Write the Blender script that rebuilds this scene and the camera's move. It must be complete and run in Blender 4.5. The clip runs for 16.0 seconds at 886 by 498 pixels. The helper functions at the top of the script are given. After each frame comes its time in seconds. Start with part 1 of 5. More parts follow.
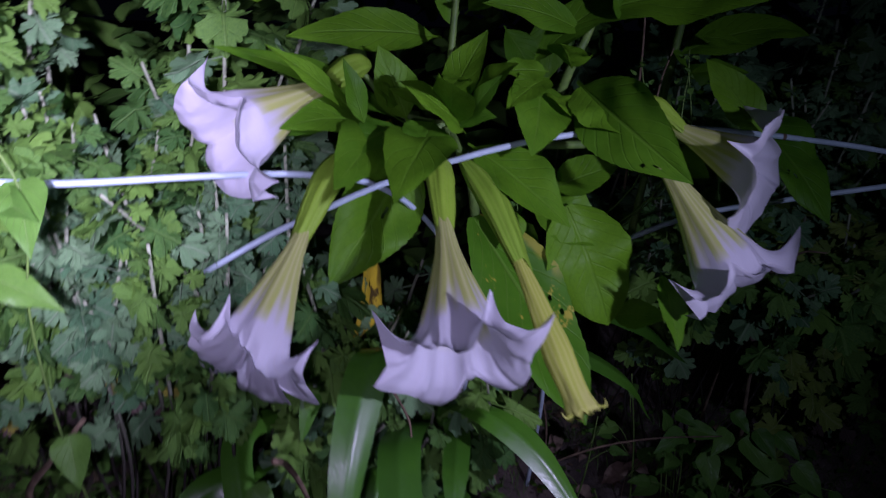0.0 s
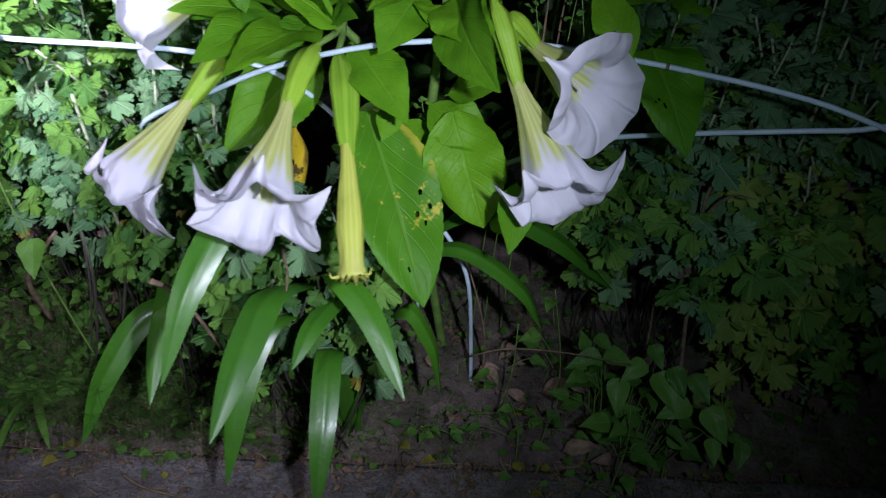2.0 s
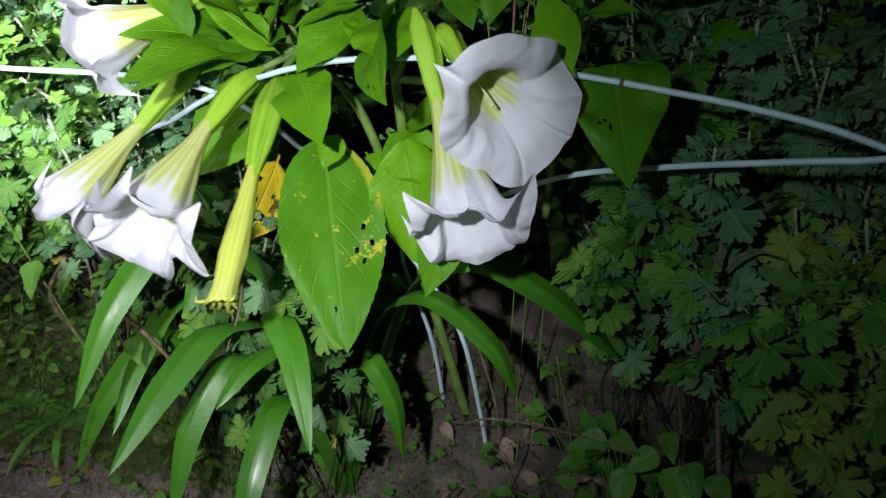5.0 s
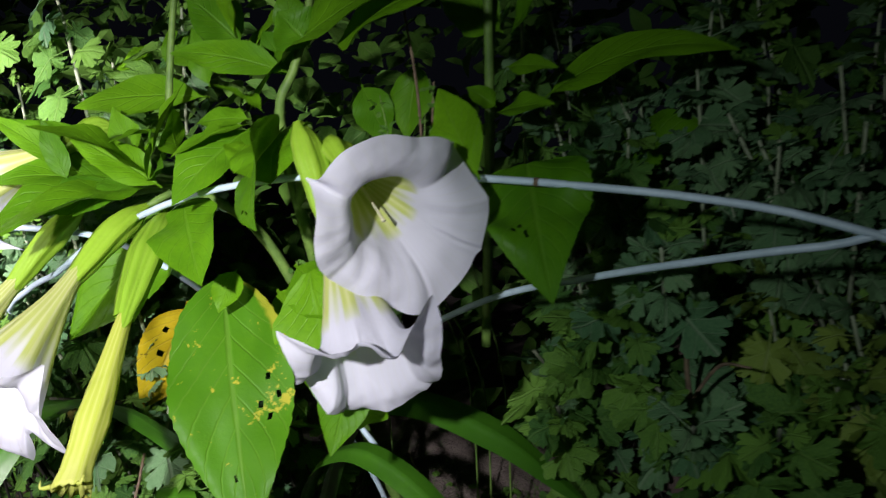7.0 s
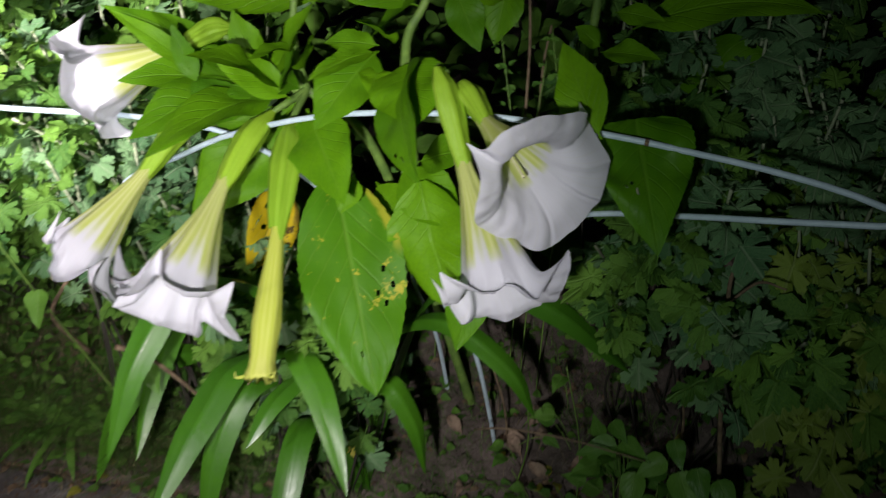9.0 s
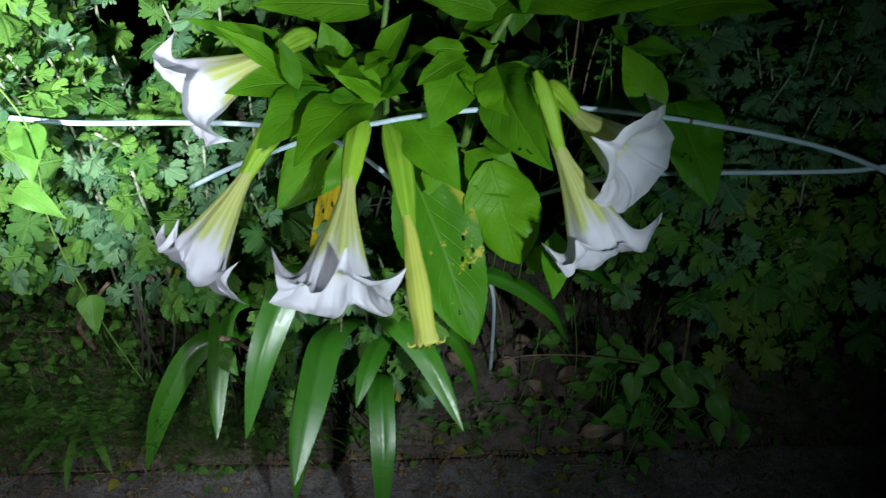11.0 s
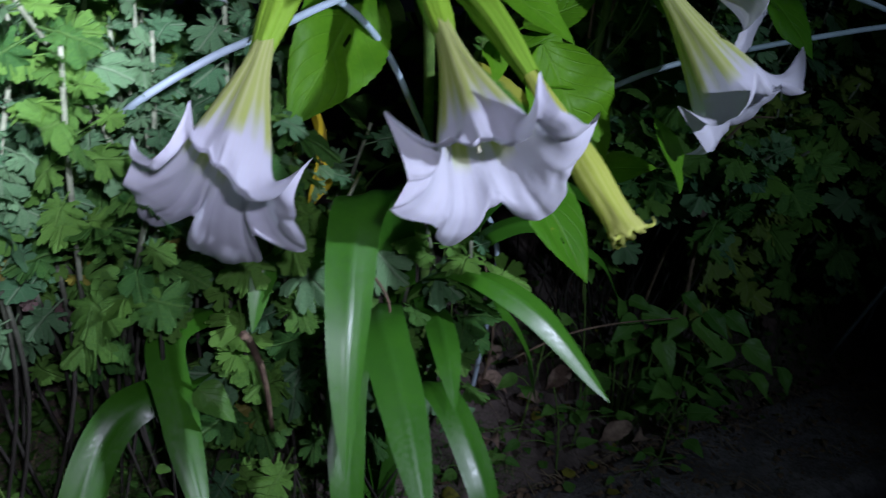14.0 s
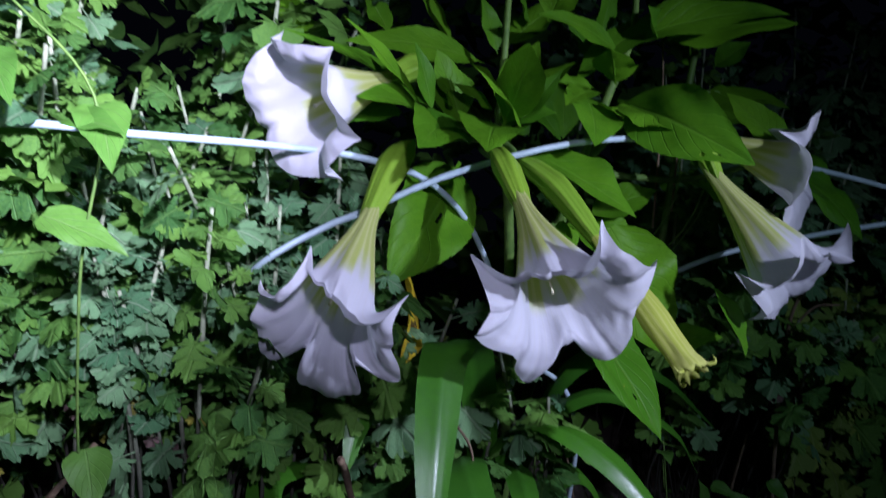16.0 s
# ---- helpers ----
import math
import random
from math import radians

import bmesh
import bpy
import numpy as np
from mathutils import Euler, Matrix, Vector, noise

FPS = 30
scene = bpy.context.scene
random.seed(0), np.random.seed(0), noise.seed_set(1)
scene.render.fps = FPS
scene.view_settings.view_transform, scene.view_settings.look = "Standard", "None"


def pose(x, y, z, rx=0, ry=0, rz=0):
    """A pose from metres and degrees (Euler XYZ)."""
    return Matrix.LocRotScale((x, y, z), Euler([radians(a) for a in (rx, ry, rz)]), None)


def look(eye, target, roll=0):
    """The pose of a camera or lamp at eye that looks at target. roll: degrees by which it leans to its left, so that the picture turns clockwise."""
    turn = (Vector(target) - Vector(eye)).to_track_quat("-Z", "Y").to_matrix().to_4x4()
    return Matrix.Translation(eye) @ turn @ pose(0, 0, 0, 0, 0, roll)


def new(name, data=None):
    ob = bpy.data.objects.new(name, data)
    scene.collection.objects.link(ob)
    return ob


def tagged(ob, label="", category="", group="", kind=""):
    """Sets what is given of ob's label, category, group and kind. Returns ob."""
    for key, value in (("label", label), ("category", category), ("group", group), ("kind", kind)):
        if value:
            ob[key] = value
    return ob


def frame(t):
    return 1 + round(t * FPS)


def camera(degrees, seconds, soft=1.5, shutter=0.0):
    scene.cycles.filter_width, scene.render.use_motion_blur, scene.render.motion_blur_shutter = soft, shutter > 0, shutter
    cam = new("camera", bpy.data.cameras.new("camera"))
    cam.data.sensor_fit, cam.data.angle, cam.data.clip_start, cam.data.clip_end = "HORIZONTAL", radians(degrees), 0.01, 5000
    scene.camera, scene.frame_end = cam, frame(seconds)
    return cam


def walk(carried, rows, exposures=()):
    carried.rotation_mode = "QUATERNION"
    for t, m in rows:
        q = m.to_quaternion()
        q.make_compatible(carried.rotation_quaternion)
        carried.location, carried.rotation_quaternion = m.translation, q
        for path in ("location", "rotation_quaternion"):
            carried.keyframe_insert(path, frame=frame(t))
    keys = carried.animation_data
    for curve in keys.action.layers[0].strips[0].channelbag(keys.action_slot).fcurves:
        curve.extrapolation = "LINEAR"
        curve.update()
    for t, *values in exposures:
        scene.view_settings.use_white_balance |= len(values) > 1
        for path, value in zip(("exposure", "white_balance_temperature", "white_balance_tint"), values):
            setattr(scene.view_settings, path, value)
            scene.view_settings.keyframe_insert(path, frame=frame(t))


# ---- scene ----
cam = camera(57.4, 16.0, soft=1.2, shutter=0.6)
PATH = [
    (0, (0.108, 0.221, 0.99), (0.286, 2.14, 0.457), 1.2),
    (0.5, (0.233, 0.126, 0.976), (0.16, 2.041, 0.404), 3.7),
    (1, (0.315, 0.1, 0.972), (0.147, 1.986, 0.329), 5.3),
    (1.5, (0.448, 0.076, 1.005), (0.188, 1.938, 0.324), 4.7),
    (2, (0.539, 0.132, 0.99), (0.149, 1.961, 0.281), 4.5),
    (2.5, (0.648, 0.223, 1.001), (0.062, 1.986, 0.259), 3.8),
    (3, (0.73, 0.216, 1.015), (-0.032, 1.902, 0.256), 2.6),
    (3.5, (0.784, 0.158, 1.043), (0.012, 1.846, 0.297), 3.9),
    (3.7, (0.802, 0.148, 1.056), (0.027, 1.837, 0.319), 4.6),
    (5.8, (0.849, 0.449, 0.86), (-0.225, 2.091, 0.471), 0.3),
    (6, (0.863, 0.451, 0.864), (-0.214, 2.098, 0.506), -0.2),
    (6.5, (0.892, 0.474, 0.903), (-0.166, 2.15, 0.634), -1.7),
    (7, (0.847, 0.496, 0.895), (-0.173, 2.203, 0.683), -2.8),
    (7.5, (0.784, 0.508, 0.859), (-0.198, 2.235, 0.627), -1.9),
    (8, (0.768, 0.498, 0.846), (-0.181, 2.238, 0.579), -0.2),
    (8.5, (0.798, 0.421, 0.937), (-0.106, 2.144, 0.477), 0.8),
    (9, (0.739, 0.342, 1.079), (-0.081, 1.992, 0.3), 1.4),
    (9.2, (0.72, 0.299, 1.106), (-0.045, 1.954, 0.285), 1.8),
    (11.3, (0.336, 0.094, 1.18), (0.177, 1.848, 0.232), 3.0),
    (11.5, (0.299, 0.135, 1.161), (0.168, 1.876, 0.186), 2.6),
    (12, (0.187, 0.127, 1.144), (0.251, 1.875, 0.174), 2.7),
    (12.5, (0.075, 0.128, 1.131), (0.395, 1.868, 0.2), 3.2),
    (13, (0.038, 0.24, 1.082), (0.473, 1.939, 0.119), 2.9),
    (13.5, (0.021, 0.324, 0.959), (0.531, 2.062, 0.109), 2.8),
    (14, (-0.023, 0.341, 0.815), (0.583, 2.168, 0.272), 1.6),
    (14.5, (-0.064, 0.333, 0.758), (0.521, 2.197, 0.331), 0.5),
    (15, (-0.07, 0.306, 0.737), (0.49, 2.2, 0.421), 0.3),
    (15.5, (-0.054, 0.268, 0.739), (0.432, 2.205, 0.64), 0.7),
    (16, (-0.048, 0.249, 0.745), (0.374, 2.204, 0.791), 1.2),
]
EXPOSURES = [(0.0, -1.12, 5600, 60), (0.5, -0.6, 5700, 44), (1.0, -0.25, 5700, 34), (2.0, 0.0, 6000, 26), (3.5, 0.12, 6800, 5), (6.0, 0.6, 6700, 20), (7.5, 0.5, 7200, 22), (9.0, 0.15, 7400, 18), (11.5, -0.2, 6200, 4), (12.5, -0.2, 6400, 10), (13.5, -0.5, 5900, 18), (14.5, -0.25, 5650, 30), (16.0, -0.52, 5600, 30)]
walk(cam, [(t, look(eye, target, roll)) for t, eye, target, roll in PATH], EXPOSURES)

# ---------------------------------------------------------------- light
night = bpy.data.worlds.new("night")
night.use_nodes = True
night.node_tree.nodes["Background"].inputs[0].default_value = (0.35, 0.45, 0.7, 1)
night.node_tree.nodes["Background"].inputs[1].default_value = 0.003
scene.world = night

# fixed stand-ins for the one cool white torch that moves with whoever films: one thrown on the foliage, one on the
# flowers and the soil
def torch(name, watts, degrees, eye, target, colour=(0.92, 0.91, 1.0)):
    lamp = bpy.data.lights.new(name, "SPOT")
    lamp.energy, lamp.color = watts, colour
    lamp.spot_size, lamp.spot_blend, lamp.shadow_soft_size = radians(degrees), 1.0, 0.018
    ob = new(name, lamp)
    ob.matrix_world = look(eye, target)
    return ob


torch("torch_stand_in_left", 180.0, 42, (0.06, 0.06, 1.04), (-0.25, 0.95, 0.935))
# added lamp with no source of its own: lifts the flowers and low left side
torch("torch_fill_left", 14.0, 76, (0.05, 0.12, 0.95), (-0.14, 1.0, 0.60))
torch("torch_stand_in_right", 43.0, 56, (0.70, 0.18, 1.02), (0.12, 1.0, 0.73), (0.90, 0.93, 1.0))
# added lamp too, a cooler wide fill over the right side
torch("torch_fill_right", 8.5, 86, (0.70, 0.18, 1.02), (0.36, 1.0, 0.74), (0.74, 0.93, 0.97))


# ---------------------------------------------------------------- materials
def nodes_of(name):
    m = bpy.data.materials.new(name)
    m.use_nodes = True
    t = m.node_tree
    return m, t, t.nodes, t.links, t.nodes["Principled BSDF"], t.nodes["Material Output"]


def math_node(t, op, a, b=None, c=None):
    n = t.nodes.new("ShaderNodeMath")
    n.operation = op
    for i, v in enumerate((a, b, c)):
        if v is None:
            continue
        if isinstance(v, (int, float)):
            n.inputs[i].default_value = v
        else:
            t.links.new(v, n.inputs[i])
    return n.outputs[0]


def ramp_to(t, v, lo, hi, a=0.0, b=1.0):
    n = t.nodes.new("ShaderNodeMapRange")
    n.interpolation_type = "SMOOTHSTEP"
    t.links.new(v, n.inputs[0])
    for i, x in enumerate((lo, hi, a, b)):
        n.inputs[i + 1].default_value = x
    return n.outputs[0]


def mix_col(t, f, a, b, mode="MIX"):
    n = t.nodes.new("ShaderNodeMix")
    n.data_type, n.blend_type = "RGBA", mode
    for i, v in ((0, f), (6, a), (7, b)):
        if isinstance(v, (int, float)):
            n.inputs[i].default_value = v
        elif isinstance(v, tuple):
            n.inputs[i].default_value = (*v, 1)
        else:
            t.links.new(v, n.inputs[i])
    return n.outputs[2]


def noise_of(t, scale, detail=4.0, rough=0.6, coords="Object"):
    c = t.nodes.new("ShaderNodeTexCoord")
    n = t.nodes.new("ShaderNodeTexNoise")
    n.inputs["Scale"].default_value, n.inputs["Detail"].default_value, n.inputs["Roughness"].default_value = scale, detail, rough
    t.links.new(c.outputs[coords], n.inputs["Vector"])
    return n.outputs["Fac"]


def uv_of(t):
    c = t.nodes.new("ShaderNodeTexCoord")
    s = t.nodes.new("ShaderNodeSeparateXYZ")
    t.links.new(c.outputs["UV"], s.inputs[0])
    return s.outputs[0], s.outputs[1]


def thin(t, bsdf, out, colour, amount):
    """Lets some light through a thin blade."""
    tr = t.nodes.new("ShaderNodeBsdfTranslucent")
    t.links.new(colour, tr.inputs["Color"])
    mx = t.nodes.new("ShaderNodeMixShader")
    mx.inputs[0].default_value = amount
    t.links.new(bsdf.outputs[0], mx.inputs[1])
    t.links.new(tr.outputs[0], mx.inputs[2])
    t.links.new(mx.outputs[0], out.inputs["Surface"])


def bump_to(t, bsdf, height, strength, distance):
    b = t.nodes.new("ShaderNodeBump")
    b.inputs["Strength"].default_value, b.inputs["Distance"].default_value = strength, distance
    t.links.new(height, b.inputs["Height"])
    t.links.new(b.outputs[0], bsdf.inputs["Normal"])


def leaf_material(name, light, dark, vein, veins=9.0, slant=2.6, rough=0.42, through_light=0.22, vein_mix=0.45, parallel=False, island=False, spots=None, spec=0.28, lines=26.0, relief=0.55):
    m, t, nd, ln, b, out = nodes_of(name)
    u, v = uv_of(t)
    a = math_node(t, "ABSOLUTE", math_node(t, "MULTIPLY_ADD", u, 2.0, -1.0))
    mid = ramp_to(t, a, 0.015, 0.07, 1.0, 0.0)
    if parallel:
        side = ramp_to(t, math_node(t, "PINGPONG", math_node(t, "MULTIPLY", u, lines), 0.5), 0.0, 0.5, 0.35, 0.0)
        mid = math_node(t, "MULTIPLY", ramp_to(t, a, 0.02, 0.28, 1.0, 0.0), 0.35)
        side = math_node(t, "MAXIMUM", side, ramp_to(t, a, 0.93, 0.99))
    else:
        s = math_node(t, "MULTIPLY_ADD", v, veins, math_node(t, "MULTIPLY", a, -slant))
        side = ramp_to(t, math_node(t, "PINGPONG", s, 0.5), 0.0, 0.09, 0.6, 0.0)
    line = math_node(t, "MAXIMUM", mid, side)
    big, fine = noise_of(t, 28.0, 5.0), noise_of(t, 260.0, 3.0)
    if island:
        rnd = nd.new("ShaderNodeNewGeometry").outputs["Random Per Island"]
    else:
        rnd = nd.new("ShaderNodeObjectInfo").outputs["Random"]
    f = math_node(t, "MULTIPLY_ADD", rnd, 0.75, math_node(t, "MULTIPLY_ADD", big, 0.9, -0.4))
    col = mix_col(t, ramp_to(t, f, 0.0, 1.0), light, dark)
    col = mix_col(t, math_node(t, "MULTIPLY", ramp_to(t, fine, 0.35, 0.75), 0.25), col, dark)
    col = mix_col(t, math_node(t, "MULTIPLY", line, vein_mix), col, vein)
    if spots:
        eaten = math_node(t, "MULTIPLY", ramp_to(t, u, 0.40, 0.22), ramp_to(t, math_node(t, "ABSOLUTE", math_node(t, "ADD", v, -0.5)), 0.16, 0.05))
        sp = ramp_to(t, math_node(t, "MULTIPLY_ADD", eaten, 0.085, noise_of(t, 42.0, 6.0, 0.75)), 0.62, 0.66)
        rim = math_node(t, "MULTIPLY", ramp_to(t, math_node(t, "MULTIPLY_ADD", big, 0.2, u), 0.21, 0.15), ramp_to(t, v, 0.44, 0.32, 0.0, 0.7))
        col = mix_col(t, math_node(t, "MAXIMUM", sp, rim), col, spots)
    ln.new(col, b.inputs["Base Color"])
    ln.new(ramp_to(t, fine, 0.2, 0.8, rough - 0.06, rough + 0.12), b.inputs["Roughness"])
    b.inputs["Specular IOR Level"].default_value = spec
    h = math_node(t, "MULTIPLY_ADD", line, -0.6, math_node(t, "MULTIPLY_ADD", fine, 0.18, math_node(t, "MULTIPLY", big, 0.6)))
    bump_to(t, b, h, relief, 0.0022)
    thin(t, b, out, col, through_light)
    return m


def petal_material(name, yellow=False):
    m, t, nd, ln, b, out = nodes_of(name)
    u, v = uv_of(t)
    lobe = math_node(t, "COSINE", math_node(t, "MULTIPLY", u, 10 * math.pi))
    rib = math_node(t, "COSINE", math_node(t, "MULTIPLY", u, 30 * math.pi))
    edge = math_node(t, "MULTIPLY_ADD", ramp_to(t, lobe, 0.0, 0.9), -0.34, math_node(t, "MULTIPLY_ADD", rib, 0.025, v))
    big, fine = noise_of(t, 30.0, 4.0), noise_of(t, 330.0, 3.0)
    edge = math_node(t, "MULTIPLY_ADD", big, 0.12, edge)
    white = math_node(t, "MAXIMUM", ramp_to(t, edge, 0.38, 0.64), ramp_to(t, v, 0.46, 0.62))
    green = mix_col(t, ramp_to(t, rib, -0.2, 0.9), (0.52, 0.60, 0.16), (0.62, 0.67, 0.28))
    pale = mix_col(t, big, (0.67, 0.68, 0.77), (0.73, 0.74, 0.82))
    if yellow:
        green = mix_col(t, ramp_to(t, rib, -0.2, 0.9), (0.48, 0.57, 0.07), (0.56, 0.63, 0.13))
        pale = mix_col(t, big, (0.52, 0.58, 0.09), (0.62, 0.66, 0.20))
    col = mix_col(t, white, green, pale)
    vein = ramp_to(t, math_node(t, "PINGPONG", math_node(t, "MULTIPLY", u, 45.0), 0.5), 0.0, 0.16, 0.22, 0.0)
    vein = math_node(t, "MULTIPLY", vein, math_node(t, "MULTIPLY_ADD", white, -0.6, 1.0))
    col = mix_col(t, vein, col, (0.62, 0.62, 0.42))
    ln.new(col, b.inputs["Base Color"])
    b.inputs["Roughness"].default_value = 0.6
    b.inputs["Specular IOR Level"].default_value = 0.25
    bump_to(t, b, math_node(t, "MULTIPLY_ADD", vein, 0.5, math_node(t, "MULTIPLY_ADD", fine, 0.25, big)), 0.5, 0.0016)
    thin(t, b, out, col, 0.32)
    return m


def rough_material(name, light, dark, scale, rough=0.85, bump=0.004, fine_scale=240.0, speck=None, island=False):
    m, t, nd, ln, b, out = nodes_of(name)
    big, fine = noise_of(t, scale, 8.0, 0.65), noise_of(t, fine_scale, 6.0, 0.7)
    col = mix_col(t, ramp_to(t, big, 0.34, 0.68), dark, light)
    col = mix_col(t, math_node(t, "MULTIPLY", ramp_to(t, fine, 0.42, 0.7), 0.5), col, dark)
    if speck:
        col = mix_col(t, ramp_to(t, noise_of(t, fine_scale * 2.2, 2.0), 0.70, 0.76), col, speck)
    if island:
        rnd = nd.new("ShaderNodeNewGeometry").outputs["Random Per Island"]
        col = mix_col(t, math_node(t, "MULTIPLY", rnd, 0.7), col, dark)
    ln.new(col, b.inputs["Base Color"])
    b.inputs["Roughness"].default_value = rough
    b.inputs["Specular IOR Level"].default_value = 0.3
    bump_to(t, b, math_node(t, "MULTIPLY_ADD", fine, 0.5, big), 0.8, bump)
    return m


def stem_material(name, young, woody_dimmed, low, high):
    """Brown and woody near the soil, that brown sunk towards black for the gloom there; pale and downy towards the tip.
    """
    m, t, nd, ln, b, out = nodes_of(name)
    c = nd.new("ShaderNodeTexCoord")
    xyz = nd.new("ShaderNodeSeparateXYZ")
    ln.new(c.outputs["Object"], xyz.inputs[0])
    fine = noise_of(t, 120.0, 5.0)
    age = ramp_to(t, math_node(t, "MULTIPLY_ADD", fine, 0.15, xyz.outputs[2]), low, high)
    col = mix_col(t, age, woody_dimmed, young)
    col = mix_col(t, ramp_to(t, fine, 0.45, 0.7, 0.0, 0.5), col, woody_dimmed)
    ln.new(col, b.inputs["Base Color"])
    b.inputs["Roughness"].default_value = 0.8
    bump_to(t, b, fine, 0.6, 0.001)
    return m


def kerb_material():
    """Old concrete: pale aggregate in grey paste, dark lichen stains and soil rubbed in."""
    m, t, nd, ln, b, out = nodes_of("concrete_worn")
    big, mid, fine, grit = noise_of(t, 5.0, 8.0, 0.7), noise_of(t, 34.0, 6.0, 0.7), noise_of(t, 190.0, 5.0, 0.75), noise_of(t, 520.0, 2.0)
    col = mix_col(t, ramp_to(t, mid, 0.3, 0.7), (0.20, 0.185, 0.19), (0.42, 0.39, 0.40))
    col = mix_col(t, ramp_to(t, big, 0.38, 0.60, 0.0, 0.8), col, (0.095, 0.08, 0.078))
    col = mix_col(t, ramp_to(t, fine, 0.50, 0.62, 0.0, 0.7), col, (0.05, 0.045, 0.04))
    col = mix_col(t, ramp_to(t, grit, 0.64, 0.70), col, (0.52, 0.50, 0.48))
    col = mix_col(t, ramp_to(t, noise_of(t, 14.0, 7.0, 0.8), 0.60, 0.70, 0.0, 0.5), col, (0.07, 0.10, 0.03))
    ln.new(col, b.inputs["Base Color"])
    b.inputs["Roughness"].default_value = 0.82
    bump_to(t, b, math_node(t, "MULTIPLY_ADD", fine, 0.7, math_node(t, "MULTIPLY_ADD", grit, 0.25, mid)), 1.0, 0.007)
    return m


M_SHRUB = leaf_material("shrub_leaf_green", (0.125, 0.33, 0.008), (0.045, 0.175, 0.006), (0.17, 0.37, 0.04), vein_mix=0.22, spec=0.18, rough=0.46)
M_BIG = leaf_material("broad_leaf_green", (0.11, 0.32, 0.012), (0.06, 0.22, 0.008), (0.20, 0.38, 0.06), vein_mix=0.28, spec=0.18, rough=0.46, veins=8.0, spots=(0.46, 0.44, 0.04))
M_YELLOW = leaf_material("dying_leaf_yellow", (0.66, 0.50, 0.02), (0.50, 0.34, 0.015), (0.55, 0.45, 0.1), spots=(0.10, 0.07, 0.02))
M_CALYX = leaf_material("calyx_green", (0.30, 0.54, 0.035), (0.21, 0.43, 0.025), (0.34, 0.52, 0.08), parallel=True, rough=0.5, vein_mix=0.5, lines=15.0, relief=0.8)
M_PETAL = petal_material("petal_white")
M_WILT = petal_material("petal_wilted_yellow", True)
M_STYLE = rough_material("style_cream", (0.72, 0.70, 0.50), (0.60, 0.58, 0.36), 60.0, 0.6, 0.0005)
M_STRAP = leaf_material("strap_leaf_green", (0.060, 0.225, 0.010), (0.030, 0.135, 0.008), (0.08, 0.26, 0.05), rough=0.33, through_light=0.12, vein_mix=0.2, parallel=True, spec=0.75, relief=0.05)
M_MUM = leaf_material("mum_leaf_green", (0.165, 0.36, 0.052), (0.026, 0.115, 0.025), (0.20, 0.36, 0.09), veins=5.0, slant=1.6, rough=0.46, vein_mix=0.28, relief=0.9)
M_MUM_PALE = leaf_material("mum_leaf_pale", (0.25, 0.37, 0.06), (0.12, 0.22, 0.035), (0.32, 0.40, 0.16), veins=5.0, slant=1.6, rough=0.55, vein_mix=0.4)
M_MUM_OLD = leaf_material("mum_leaf_old", (0.34, 0.33, 0.04), (0.16, 0.15, 0.03), (0.35, 0.3, 0.1), veins=5.0, slant=1.6, rough=0.6, vein_mix=0.3)
M_MUM_DEAD = leaf_material("mum_leaf_dead", (0.17, 0.115, 0.10), (0.07, 0.048, 0.042), (0.2, 0.15, 0.12), veins=5.0, slant=1.6, rough=0.8, vein_mix=0.3, through_light=0.08)
M_MUM_GREY = leaf_material("mum_leaf_grey", (0.19, 0.36, 0.16), (0.06, 0.18, 0.075), (0.34, 0.44, 0.28), veins=5.0, slant=1.6, rough=0.65, vein_mix=0.4, relief=0.9)
# low stems coloured nearly black, so bare stalks sink into the dark
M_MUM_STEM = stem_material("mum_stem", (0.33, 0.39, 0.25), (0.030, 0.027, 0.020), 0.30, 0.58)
M_STEM = rough_material("green_stem", (0.17, 0.30, 0.06), (0.09, 0.18, 0.04), 50.0, 0.5, 0.001)
M_WOOD = rough_material("dry_wood", (0.30, 0.22, 0.14), (0.13, 0.09, 0.06), 60.0, 0.85, 0.002)
M_WEED = leaf_material("weed_leaf_green", (0.125, 0.30, 0.045), (0.05, 0.17, 0.022), (0.20, 0.36, 0.10), veins=6.0, rough=0.42, island=False)
M_WEED_JOINED = leaf_material("ground_leaf_green", (0.12, 0.28, 0.04), (0.04, 0.13, 0.02), (0.2, 0.3, 0.1), veins=5.0, rough=0.5, island=True)
M_GRASS = rough_material("grass_green", (0.16, 0.29, 0.06), (0.06, 0.14, 0.03), 30.0, 0.6, 0.0005, island=True)
M_STRAW = rough_material("dead_grass", (0.42, 0.34, 0.22), (0.20, 0.15, 0.09), 30.0, 0.8, 0.0005, island=True)
M_LITTER = rough_material("dead_leaf_brown", (0.30, 0.20, 0.12), (0.12, 0.08, 0.05), 35.0, 0.8, 0.002, island=True)
M_SOIL = rough_material("soil_dark", (0.22, 0.175, 0.155), (0.08, 0.062, 0.054), 16.0, 0.95, 0.012, 190.0)
M_TAN = rough_material("dead_leaf_tan", (0.36, 0.26, 0.19), (0.18, 0.12, 0.09), 45.0, 0.8, 0.002)
M_KERB = kerb_material()
M_ROD = rough_material("rod_white_coating", (0.56, 0.71, 0.80), (0.42, 0.55, 0.62), 25.0, 0.38, 0.0006, 160.0)


# ---------------------------------------------------------------- mesh builders
def part(name, bm, material, parent, label="", smooth=True):
    me = bpy.data.meshes.new(name)
    bm.to_mesh(me)
    bm.free()
    me.materials.append(material)
    if smooth:
        me.shade_smooth()
    ob = new(name, me)
    ob.parent = parent
    if label:
        ob["label"] = label
    return ob


def thing(name, at, label, category, group="", kind=""):
    ob = new(name)
    ob.empty_display_size = 0.05
    ob.location = at
    return tagged(ob, label, category, group, kind)


